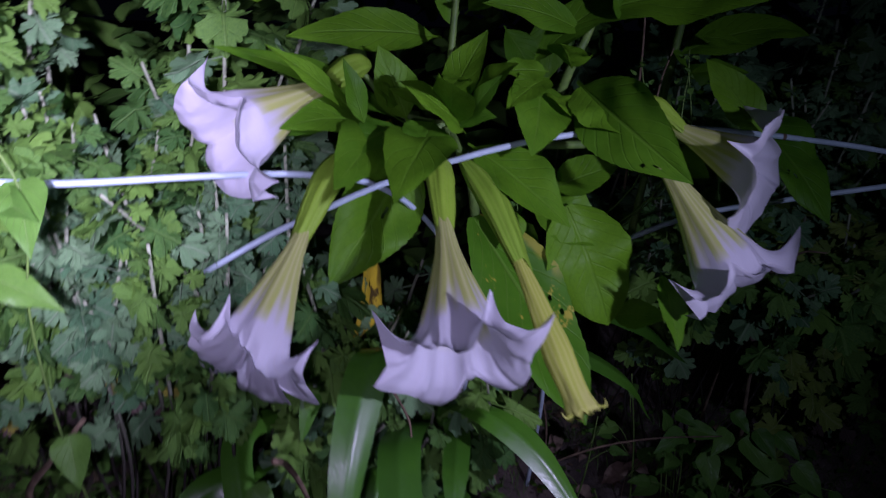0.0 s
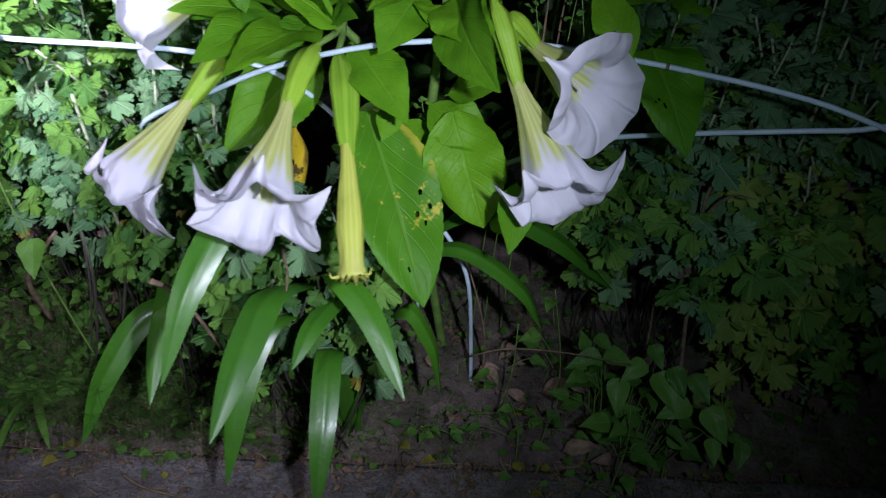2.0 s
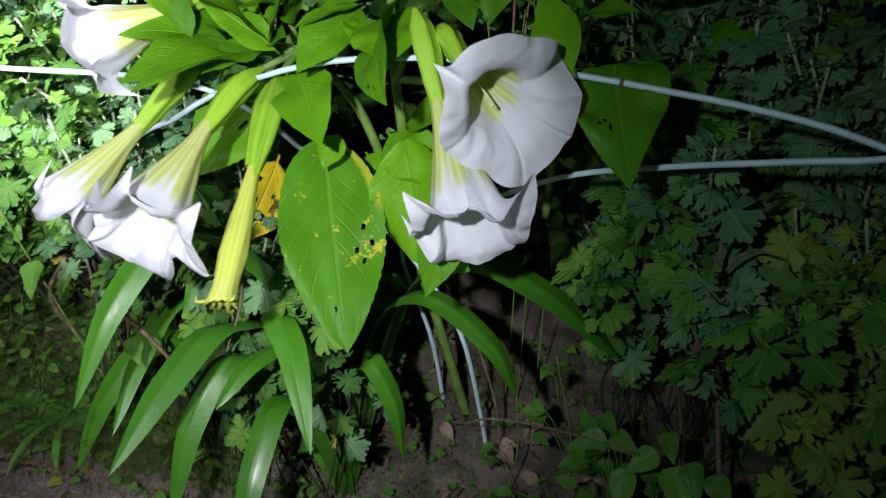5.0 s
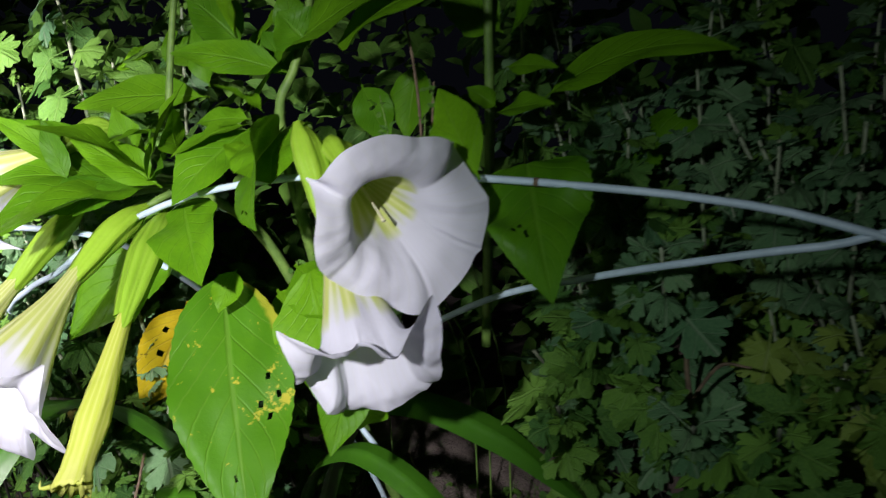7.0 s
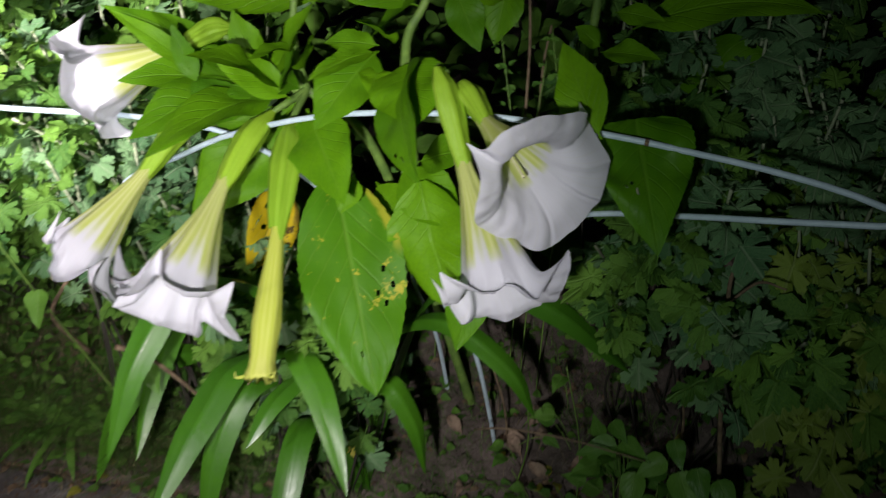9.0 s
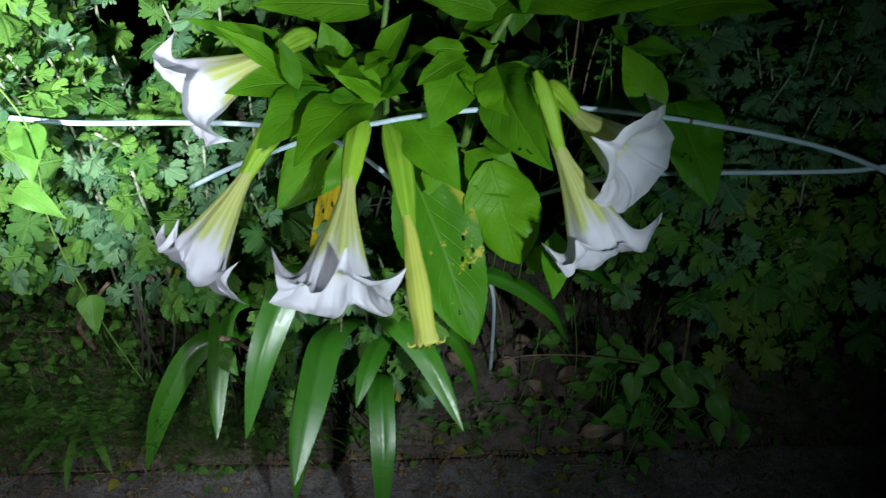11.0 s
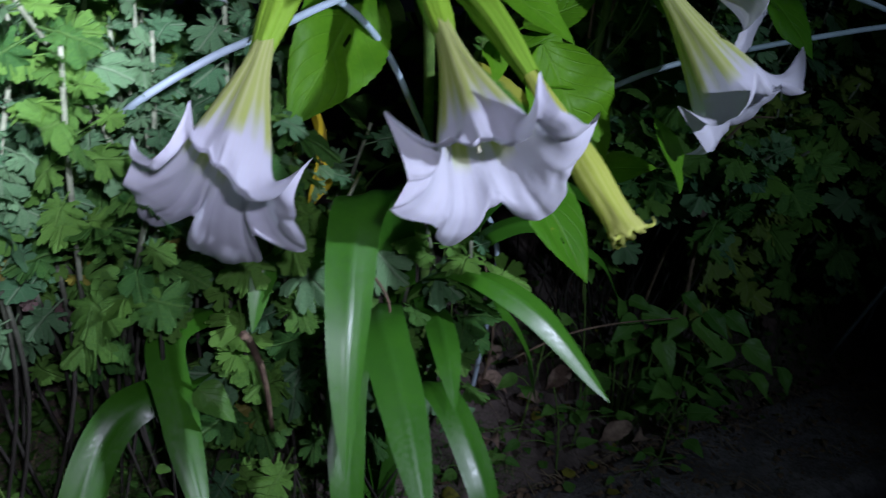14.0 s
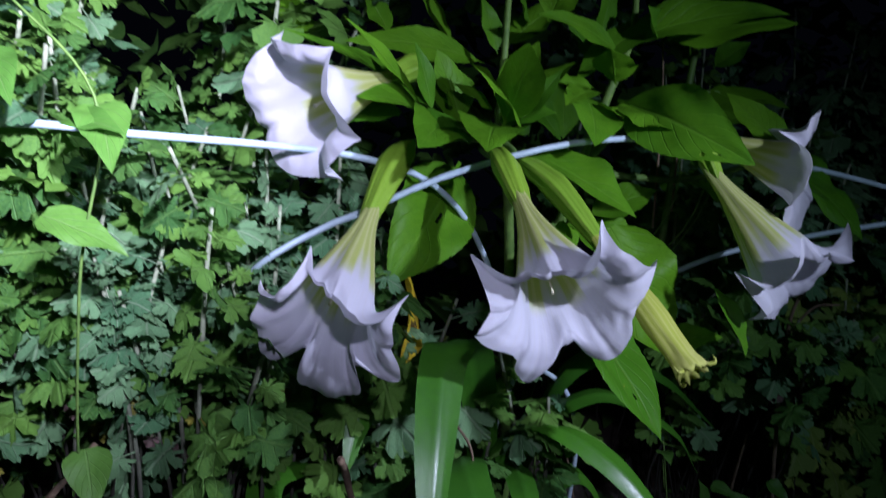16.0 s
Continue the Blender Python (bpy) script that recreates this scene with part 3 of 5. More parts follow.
# stems: the woody base behind, the two forks and the green shoots
for pts, radii, mat in (
    ([(0.30, 1.42, 0.20), (0.27, 1.30, 0.50), (0.23, 1.17, 0.80), (0.19, 1.09, 0.885)], (0.008, 0.007, 0.006, 0.005), M_STEM),
    ([(0.26, 1.26, 0.60), (0.29, 1.16, 0.80), (0.318, 1.09, 0.94), (0.340, 1.09, 0.99), (0.355, 1.10, 1.05), (0.365, 1.12, 1.22)], (0.008, 0.0065, 0.005, 0.0042, 0.0038, 0.003), M_STEM),
    ([(0.30, 1.13, 0.86), (0.35, 1.09, 0.925), (0.385, 1.05, 0.930)], (0.006, 0.005, 0.004), M_STEM),
    ([(0.19, 1.09, 0.885), (0.14, 1.08, 0.90), (0.10, 1.06, 0.942)], (0.006, 0.004, 0.0035), M_STEM),
    ([(0.19, 1.09, 0.885), (0.19, 1.07, 0.95), (0.20, 1.08, 1.08), (0.21, 1.10, 1.22)], (0.005, 0.004, 0.0032, 0.0026), M_STEM),
    ([(0.19, 1.09, 0.885), (0.13, 1.07, 0.88), (0.088, 1.04, 0.868)], (0.005, 0.004, 0.0035), M_STEM),
    ([(0.19, 1.09, 0.885), (0.185, 1.06, 0.875), (0.175, 1.045, 0.866)], (0.005, 0.004, 0.0035), M_STEM),
    ([(0.19, 1.09, 0.885), (0.198, 1.06, 0.87), (0.200, 1.047, 0.860)], (0.005, 0.004, 0.0035), M_STEM),
    ([(0.30, 1.13, 0.86), (0.45, 1.16, 0.86), (0.53, 1.10, 0.88)], (0.005, 0.004, 0.003), M_STEM),
    ([(0.45, 1.24, 0.70), (0.475, 1.22, 0.92), (0.49, 1.20, 1.06), (0.50, 1.2, 1.2)], (0.005, 0.005, 0.0045, 0.004), M_STEM),
):
    place(part("stem", tube(pts, radii, 10, 24, wobble=0.12), mat, shrub), Matrix.Identity(4))

# the large leaves that hang below the fork
shrub_leaf((0.222, 1.094, 0.785), (0.338, 0.992, 0.578), 0.122, 0.25, (0.55, -0.8, 0.32), M_BIG, "large broad leaf with yellow eaten patches", ((0.22, 0.47, 0.03, 0.008), (0.15, 0.53, 0.02, 0.012), (0.30, 0.56, 0.024, 0.009), (0.20, 0.61, 0.022, 0.010), (0.60, 0.82, 0.02, 0.010), (0.24, 0.68, 0.02, 0.008)), True, 0.10, kind="broad")
shrub_leaf((0.556, 1.130, 0.890), (0.612, 1.045, 0.784), 0.104, 0.3, (0.3, -1, 0.3), M_SHRUB, "broad pointed leaf with small holes", ((0.68, 0.48, 0.03, 0.014), (0.74, 0.52, 0.02, 0.018), (0.64, 0.55, 0.025, 0.018)), True, 0.10, kind="heart")
shrub_leaf((0.156, 1.115, 0.862), (0.063, 1.020, 0.725), 0.098, 0.3, (0.35, -1, 0.25), M_SHRUB, "green hanging leaf with a slit hole", ((0.40, 0.46, 0.02, 0.03),), True)
shrub_leaf((0.106, 1.148, 0.748), (0.086, 1.085, 0.632), 0.085, 0.3, (0.97, -0.24, 0.06), M_YELLOW, "dying yellow leaf with dark eaten holes", ((0.3, 0.4, 0.05, 0.03), (0.62, 0.5, 0.06, 0.03), (0.35, 0.62, 0.05, 0.025), (0.7, 0.3, 0.04, 0.02)), True)
shrub_leaf((0.535, 1.42, 0.885), (0.655, 1.40, 0.915), 0.085, 0.5, (0.1, -0.8, 0.6), M_SHRUB, "broad leaf with a torn yellowing edge", ((0.62, 0.80, 0.03, 0.03), (0.95, 0.6, 0.10, 0.06), (0.05, 0.75, 0.10, 0.05)), True, kind="broad")
shrub_leaf((0.178, 1.061, 0.884), (0.128, 0.900, 0.842), 0.074, 0.5, (0, -0.6, 1))
shrub_leaf((0.210, 1.061, 0.871), (0.306, 0.988, 0.798), 0.074, 0.3, (0.4, -0.85, 0.45))
shrub_leaf((0.330, 1.105, 0.795), (0.385, 1.090, 0.655), 0.105, 0.4, (0.0, -1, 0.35), wave=0.4, kind="broad")
shrub_leaf((0.539, 1.075, 0.880), (0.480, 1.115, 0.960), 0.052, 0.2, (0, -1, 0.2))
shrub_leaf((0.328, 1.084, 0.935), (0.412, 0.950, 0.850), 0.086, 0.5, (-0.8, -0.42, 0.5), M_SHRUB, "large drooping leaf with a pale underside", ((0.75, 0.80, 0.03, 0.02), (0.85, 0.74, 0.03, 0.015)), True)
shrub_leaf((0.129, 1.068, 0.895), (0.124, 1.058, 0.872), 0.016, 0.3, (0, -1, 0.2), M_YELLOW, "small withered yellow leaf")
shrub_leaf((0.425, 1.050, 0.735), (0.432, 0.995, 0.660), 0.050, 0.3, (0.5, -0.8, 0.3))
shrub_leaf((0.262, 1.075, 0.800), (0.258, 1.050, 0.760), 0.034, 0.3, (0.4, -0.9, 0.3))
shrub_leaf((0.335, 1.09, 0.985), (0.219, 1.05, 1.012), 0.042, curl=.5)
shrub_leaf((0.318, 1.07, 0.949), (0.295, 1.03, 0.975), 0.052, curl=.2)
shrub_leaf((0.295, 1.075, 0.945), (0.235, 1.062, 0.944), 0.034, 0.4, (0.1, -0.7, 0.7))

shrub_leaf((0.369, 1.08, 1.004), (0.35, 1.06, 1.036), 0.055, curl=.2)
shrub_leaf((0.383, 1.1, 1.007), (0.53, 1.05, 1.028), 0.07, curl=.3)
shrub_leaf((0.505, 1.285, 0.955), (0.700, 1.300, 0.985), 0.062, curl=0.9)
shrub_leaf((0.185, 1.052, 0.890), (0.172, 0.925, 0.944), 0.050, 0.5, (0.5, -0.2, 0.85))
shrub_leaf((0.143, 1.08, 0.89), (-0.042, 1.02, 0.967), 0.045, curl=.4)
shrub_leaf((0.147, 1.07, 0.892), (0.116, 1.06, 0.97), 0.05, curl=.2)
shrub_leaf((0.197, 1.03, 0.892), (0.236, 1.01, 0.946), 0.025, curl=.1)
shrub_leaf((0.239, 1.13, 1.026), (0.195, 1.1, 1.079), 0.06, curl=.2)
shrub_leaf((0.254, 1.11, 1.025), (0.271, 1.08, 1.081), 0.05, curl=.2)
shrub_leaf((0.494, 1.22, 1.017), (0.434, 1.2, 1.06), 0.055, curl=.3)
shrub_leaf((0.494, 1.2, 0.945), (0.467, 1.19, 0.966), 0.03, curl=.2)
shrub_leaf((0.494, 1.2, 0.94), (0.563, 1.18, 0.942), 0.032, curl=.3)
shrub_leaf((0.505, 1.2, 0.982), (0.559, 1.2, 0.976), 0.03, curl=.3)
shrub_leaf((0.512, 1.2, 1.012), (0.554, 1.18, 1.044), 0.04, curl=.2)
shrub_leaf((0.298, 1.07, 0.924), (0.31, 1.03, 0.904), 0.035, curl=.3)
shrub_leaf((0.278, 1.28, 0.991), (0.327, 1.26, 0.916), 0.05, curl=.1)
shrub_leaf((0.345, 1.3, 1.011), (0.337, 1.28, 0.922), 0.06, curl=.1)
shrub_leaf((0.186, 1.13, 0.977), (0.022, 1.08, 0.976), 0.055, curl=.4)
shrub_leaf((0.099, 1.03, 0.9), (0.013, 0.98, 0.971), 0.026, curl=.2)
shrub_leaf((0.103, 1.01, 0.894), (0.083, 1.0, 0.959), 0.026, curl=.1)
shrub_leaf((0.179, 1.04, 0.901), (0.227, 1.06, 0.987), 0.048, curl=.1)
shrub_leaf((0.138, 1.04, 0.892), (0.08, 0.97, 0.868), 0.04, curl=.4)
shrub_leaf((0.136, 1.06, 0.91), (0.111, 1.04, 0.933), 0.03, curl=.1)
shrub_leaf((0.173, 1.05, 0.896), (0.146, 0.98, 0.86), 0.05, curl=.2)
shrub_leaf((0.182, 1.06, 0.898), (0.233, 1.02, 0.903), 0.034, curl=.5)
shrub_leaf((0.176, 1.05, 0.908), (0.126, 1.03, 0.929), 0.02, curl=.2)
shrub_leaf((0.075, 1.06, 0.912), (0.025, 1.02, 0.882), 0.05, curl=.3)
shrub_leaf((0.274, 1.09, 0.947), (0.411, 1.1, 1.05), 0.05, curl=.4)
shrub_leaf((0.311, 1.1, 0.993), (0.519, 1.05, 1.037), 0.065, curl=.5)
shrub_leaf((0.313, 1.12, 0.985), (0.277, 1.12, 1.035), 0.04, curl=.2)
shrub_leaf((0.319, 1.12, 1.018), (0.327, 1.1, 1.071), 0.035, curl=.2)
shrub_leaf((0.213, 1.15, 1.002), (0.288, 1.15, 1.065), 0.05, curl=.2)
shrub_leaf((0.198, 1.12, 0.986), (0.177, 1.12, 1.051), 0.03, curl=.2)
shrub_leaf((0.001, 1.22, 1.034), (-0.052, 1.2, 1.037), 0.07, curl=.2)
shrub_leaf((0.087, 1.2, 1.022), (0.052, 1.2, 1.073), 0.05, curl=.2)
shrub_leaf((0.163, 1.2, 1.014), (0.113, 1.2, 1.086), 0.035, curl=.2)
shrub_leaf((0.119, 1.06, 0.891), (0.025, 0.97, 0.896), 0.055, curl=.5)
shrub_leaf((0.129, 1.06, 0.893), (0.075, 0.93, 0.847), 0.068, curl=.4)
shrub_leaf((0.313, 1.13, 0.808), (0.395, 1.12, 0.841), 0.055, curl=.2)
shrub_leaf((0.288, 1.085, 0.938), (0.265, 0.998, 0.868), 0.072, 0.4, (0.25, -0.75, 0.6))
shrub_leaf((0.202, 1.06, 0.94), (0.183, 1.0, 0.929), 0.03, curl=.3)
shrub_leaf((0.21, 1.06, 0.915), (0.253, 1.02, 0.956), 0.04, curl=.3)
shrub_leaf((0.330, 1.075, 0.930), (0.376, 1.008, 0.884), 0.085, 0.3, (0.1, -0.8, 0.6), kind="broad")

shrub_leaf((0.296, 1.07, 0.94), (0.242, 1.02, 0.911), 0.04, curl=.4)
shrub_leaf((0.205, 1.04, 0.884), (0.135, 0.99, 0.939), 0.045, curl=.4)

shrub_leaf((0.289, 1.13, 0.798), (0.387, 1.1, 0.747), 0.07, curl=.3)
shrub_leaf((0.244, 1.15, 0.767), (0.316, 1.12, 0.713), 0.06, curl=.3)
shrub_leaf((0.443, 1.12, 0.852), (0.493, 1.1, 0.828), 0.05, curl=.3)
shrub_leaf((0.389, 1.1, 0.665), (0.446, 1.06, 0.674), 0.04, curl=.3)

# ---------------------------------------------------------------- white coated support rods
def rod(pts, label, marks=()):
    t = thing("support_rod", pts[0], label, "garden stake", "plant supports")
    part("rod", tube(pts, (0.0033, 0.0033), 10, 60, origin=pts[0]), M_ROD, t)
    path = curve_points(pts, 60)
    for k in marks:
        q, d = path[k], (path[k + 1] - path[k]).normalized()
        part("ring", tube([q - d * 0.002 - Vector(pts[0]), q + d * 0.002 - Vector(pts[0])], (0.0038, 0.0038), 10, 2), M_WOOD, t, "dark ring round the rod")
    return t


rod([(-0.55, 1.00, 0.20), (-0.53, 0.96, 0.60), (-0.40, 0.93, 0.825), (-0.26, 0.935, 0.850), (-0.157, 0.948, 0.849), (-0.048, 0.980, 0.850), (0.036, 1.010, 0.847), (0.106, 1.046, 0.832), (0.160, 1.086, 0.792), (0.215, 1.15, 0.715), (0.264, 1.205, 0.639), (0.315, 1.20, 0.598), (0.345, 1.235, 0.52), (0.35, 1.29, 0.39), (0.35, 1.34, 0.26)], "thin white plastic-coated hoop stake bent over the plants")
rod([(-0.36, 1.46, 0.20), (-0.306, 1.42, 0.49), (-0.178, 1.306, 0.61), (-0.10, 1.158, 0.693), (-0.053, 1.030, 0.746), (0.004, 1.022, 0.781), (0.040, 1.030, 0.797), (0.126, 1.025, 0.837), (0.244, 1.028, 0.873), (0.345, 1.045, 0.887), (0.45, 1.075, 0.888), (0.553, 1.100, 0.878), (0.605, 1.108, 0.872), (0.694, 1.122, 0.860), (0.781, 1.13, 0.842), (0.88, 1.13, 0.805), (1.0, 1.16, 0.72), (1.08, 1.28, 0.50), (1.10, 1.46, 0.2)], "thin white plastic-coated hoop stake bent over the plants", (38,))
rod([(0.24, 1.42, 0.20), (0.245, 1.33, 0.45), (0.265, 1.205, 0.635), (0.348, 1.185, 0.695), (0.490, 1.170, 0.763), (0.607, 1.148, 0.792), (0.702, 1.132, 0.810), (0.785, 1.130, 0.822), (0.90, 1.15, 0.830), (1.15, 1.3, 0.72), (1.22, 1.5, 0.2)], "thin white plastic-coated hoop stake behind the flowers")


# ---------------------------------------------------------------- strap-leaved plant
straps = thing("strap_leaf_plant", (0.19, 1.19, 0.235), "dark green clump of long glossy strap leaves", "plant")


def strap(pts, width, across=(1.0, 0.28, 0.0), seed=0):
    """A long channelled leaf along a smooth curve; across: the way in which it is wide."""
    bm = bmesh.new()
    uv = bm.loops.layers.uv.verify()
    n, nu, o = 44, 10, Vector(straps.location)
    path = curve_points(pts, n)
    rows = []
    for i, q in enumerate(path):
        d = (path[min(i + 1, n)] - path[max(i - 1, 0)]).normalized()
        side = Vector(across) + Vector((0, 0.15, 0)) * noise.noise(Vector((i * 0.1, seed, 0)))
        side = (side - d * side.dot(d)).normalized()
        up = side.cross(d)
        v = i / n
        w = width * 0.56 * min(1.0, 0.6 + 0.9 * v) * (1 - max(0.0, (v - 0.62) / 0.38) ** 2.6) + 0.0004
        row = []
        for k in range(nu + 1):
            a = 2 * k / nu - 1
            lift = 0.20 * w * (abs(a) ** 1.3) + 0.10 * w * noise.noise(Vector((a, v * 7, seed))) - 0.05 * w * math.exp(-((a / 0.12) ** 2))
            row.append(bm.verts.new(q - o + side * a * w + up * lift))
        rows.append(row)
    for i in range(n):
        for k in range(nu):
            f = bm.faces.new((rows[i][k], rows[i][k + 1], rows[i + 1][k + 1], rows[i + 1][k]))
            for loop, (a, b) in zip(f.loops, ((k, i), (k + 1, i), (k + 1, i + 1), (k, i + 1))):
                loop[uv].uv = (a / nu, b / n)
    return part("leaf", bm, M_STRAP, straps)


CROWN = (0.19, 1.19, 0.25)
strap([CROWN, (0.19, 1.13, 0.50), (0.155, 1.03, 0.648), (0.112, 0.955, 0.676), (0.088, 0.888, 0.605), (0.075, 0.842, 0.497)], 0.037, seed=1)
strap([CROWN, (0.17, 1.12, 0.50), (0.140, 1.01, 0.560), (0.138, 0.92, 0.520), (0.138, 0.834, 0.440)], 0.040, seed=2)
strap([CROWN, (0.15, 1.12, 0.45), (0.120, 1.04, 0.500), (0.105, 0.98, 0.430), (0.101, 0.939, 0.300)], 0.034, seed=3)
strap([CROWN, (0.19, 1.10, 0.42), (0.205, 1.03, 0.470), (0.225, 0.96, 0.410), (0.235, 0.915, 0.300)], 0.032, seed=4)
strap([CROWN, (0.20, 1.10, 0.52), (0.207, 1.063, 0.540), (0.198, 0.99, 0.530), (0.191, 0.940, 0.490)], 0.026, seed=5)
strap([CROWN, (0.20, 1.11, 0.52), (0.215, 1.02, 0.590), (0.275, 0.975, 0.565), (0.337, 0.931, 0.484)], 0.031, seed=6)
strap([CROWN, (0.08, 1.16, 0.50), (-0.037, 1.097, 0.530), (-0.035, 1.02, 0.470), (-0.017, 0.955, 0.386)], 0.031, seed=7)
strap([CROWN, (0.05, 1.15, 0.44), (-0.075, 1.085, 0.462), (-0.130, 1.03, 0.380), (-0.155, 0.99, 0.270)], 0.035, seed=8)
strap([CROWN, (0.27, 1.19, 0.55), (0.350, 1.20, 0.640), (0.46, 1.23, 0.610), (0.559, 1.258, 0.530)], 0.040, across=(0.1, 1.0, 0.35), seed=9)
strap([CROWN, (0.25, 1.16, 0.52), (0.330, 1.15, 0.600), (0.43, 1.15, 0.560), (0.47, 1.15, 0.50)], 0.030, across=(0.1, 1.0, 0.35), seed=10)
strap([CROWN, (0.24, 1.14, 0.45), (0.290, 1.10, 0.520), (0.33, 1.10, 0.47), (0.345, 1.10, 0.40)], 0.028, across=(0.1, 1.0, 0.35), seed=11)
strap([CROWN, (0.14, 1.13, 0.56), (0.095, 1.09, 0.620), (0.05, 1.06, 0.60), (0.03, 1.04, 0.54)], 0.028, seed=12)


# ---------------------------------------------------------------- chrysanthemums
def mum_leaf(seed):
    """A lobed leaf one unit long along +y: five rounded lobes, each with blunt teeth, waved along its veins."""
    bm = bmesh.new()
    uv = bm.loops.layers.uv.verify()
    rnd = random.Random(seed)
    n, cy = 120, 0.45
    discs = [(0, 0.32, 0.10), (0, cy, 0.135), (0, 0.62, 0.125), (0, 0.77, 0.125), (0, 0.92, 0.070)]
    for side in (-1, 1):
        spread = rnd.uniform(0.88, 1.12)
        for x, y, r in ((0.11, 0.85, 0.062), (0.12, 0.74, 0.058), (0.12, 0.58, 0.10), (0.22, 0.65, 0.088), (0.25, 0.76, 0.050), (0.34, 0.72, 0.052), (0.33, 0.62, 0.050), (0.12, 0.38, 0.092), (0.24, 0.39, 0.082), (0.35, 0.46, 0.050), (0.39, 0.37, 0.054), (0.31, 0.29, 0.050), (0.13, 0.24, 0.072), (0.20, 0.15, 0.054)):
            discs.append((side * x * spread * rnd.uniform(0.93, 1.05), y + rnd.uniform(-0.018, 0.018), r * rnd.uniform(0.85, 1.12)))
    droop, cup, twist = rnd.uniform(0.2, 1.2), rnd.uniform(-0.2, 0.45), rnd.uniform(-0.5, 0.5)

    def height(px, py, a, r):
        z = -droop * max(0, py - 0.25) ** 2 * 0.9 + cup * abs(px) * 0.6 - 0.35 * px * px + twist * px * (py - 0.4)
        return z + 0.10 * math.cos(5 * a) * r + 0.11 * noise.noise(Vector((px * 3.5, py * 3.5, seed * 1.7))) + 0.03 * noise.noise(Vector((px * 9, py * 9, seed)))

    edge, inner = [], []
    for k in range(n):
        a = -math.pi + 2 * math.pi * (k + 0.5) / n
        ux, uy, r = math.sin(a), math.cos(a), 0.12
        for x, y, rad in discs:
            along = x * ux + (y - cy) * uy
            off = rad * rad - (x * x + (y - cy) ** 2 - along * along)
            if off > 0:
                r = max(r, along + math.sqrt(off))
        x, y = ux * r, cy + uy * r
        edge.append(bm.verts.new((x, y, height(x, y, a, r))))
        x, y = x * 0.55, cy + (y - cy) * 0.55
        inner.append(bm.verts.new((x, y, height(x, y, a, r * 0.55))))
    mid = bm.verts.new((0, cy, -0.01))
    for k in range(n):
        m = (k + 1) % n
        bm.faces.new((edge[m], edge[k], inner[k], inner[m]))
        bm.faces.new((inner[m], inner[k], mid))
    s = 0.02
    foot = [bm.verts.new(p) for p in ((-s, -0.14, 0), (s, -0.14, 0), (s, 0.36, 0.002), (-s, 0.36, 0.002), (0, -0.14, 0.03), (0, 0.36, 0.02))]
    for q in ((0, 3, 5, 4), (1, 4, 5, 2)):
        bm.faces.new([foot[i] for i in q])
    for f in bm.faces:
        for loop in f.loops:
            loop[uv].uv = (loop.vert.co.x + 0.5, loop.vert.co.y)
    return bm


def mesh_of(name, bm, material):
    me = bpy.data.meshes.new(name)
    bm.to_mesh(me)
    bm.free()
    me.materials.append(material)
    me.shade_smooth()
    return me


MUM = {m.name: [mesh_of("leaf", mum_leaf(20 + k), m) for k in range(9)] for m in (M_MUM, M_MUM_PALE, M_MUM_OLD, M_MUM_DEAD, M_MUM_GREY)}


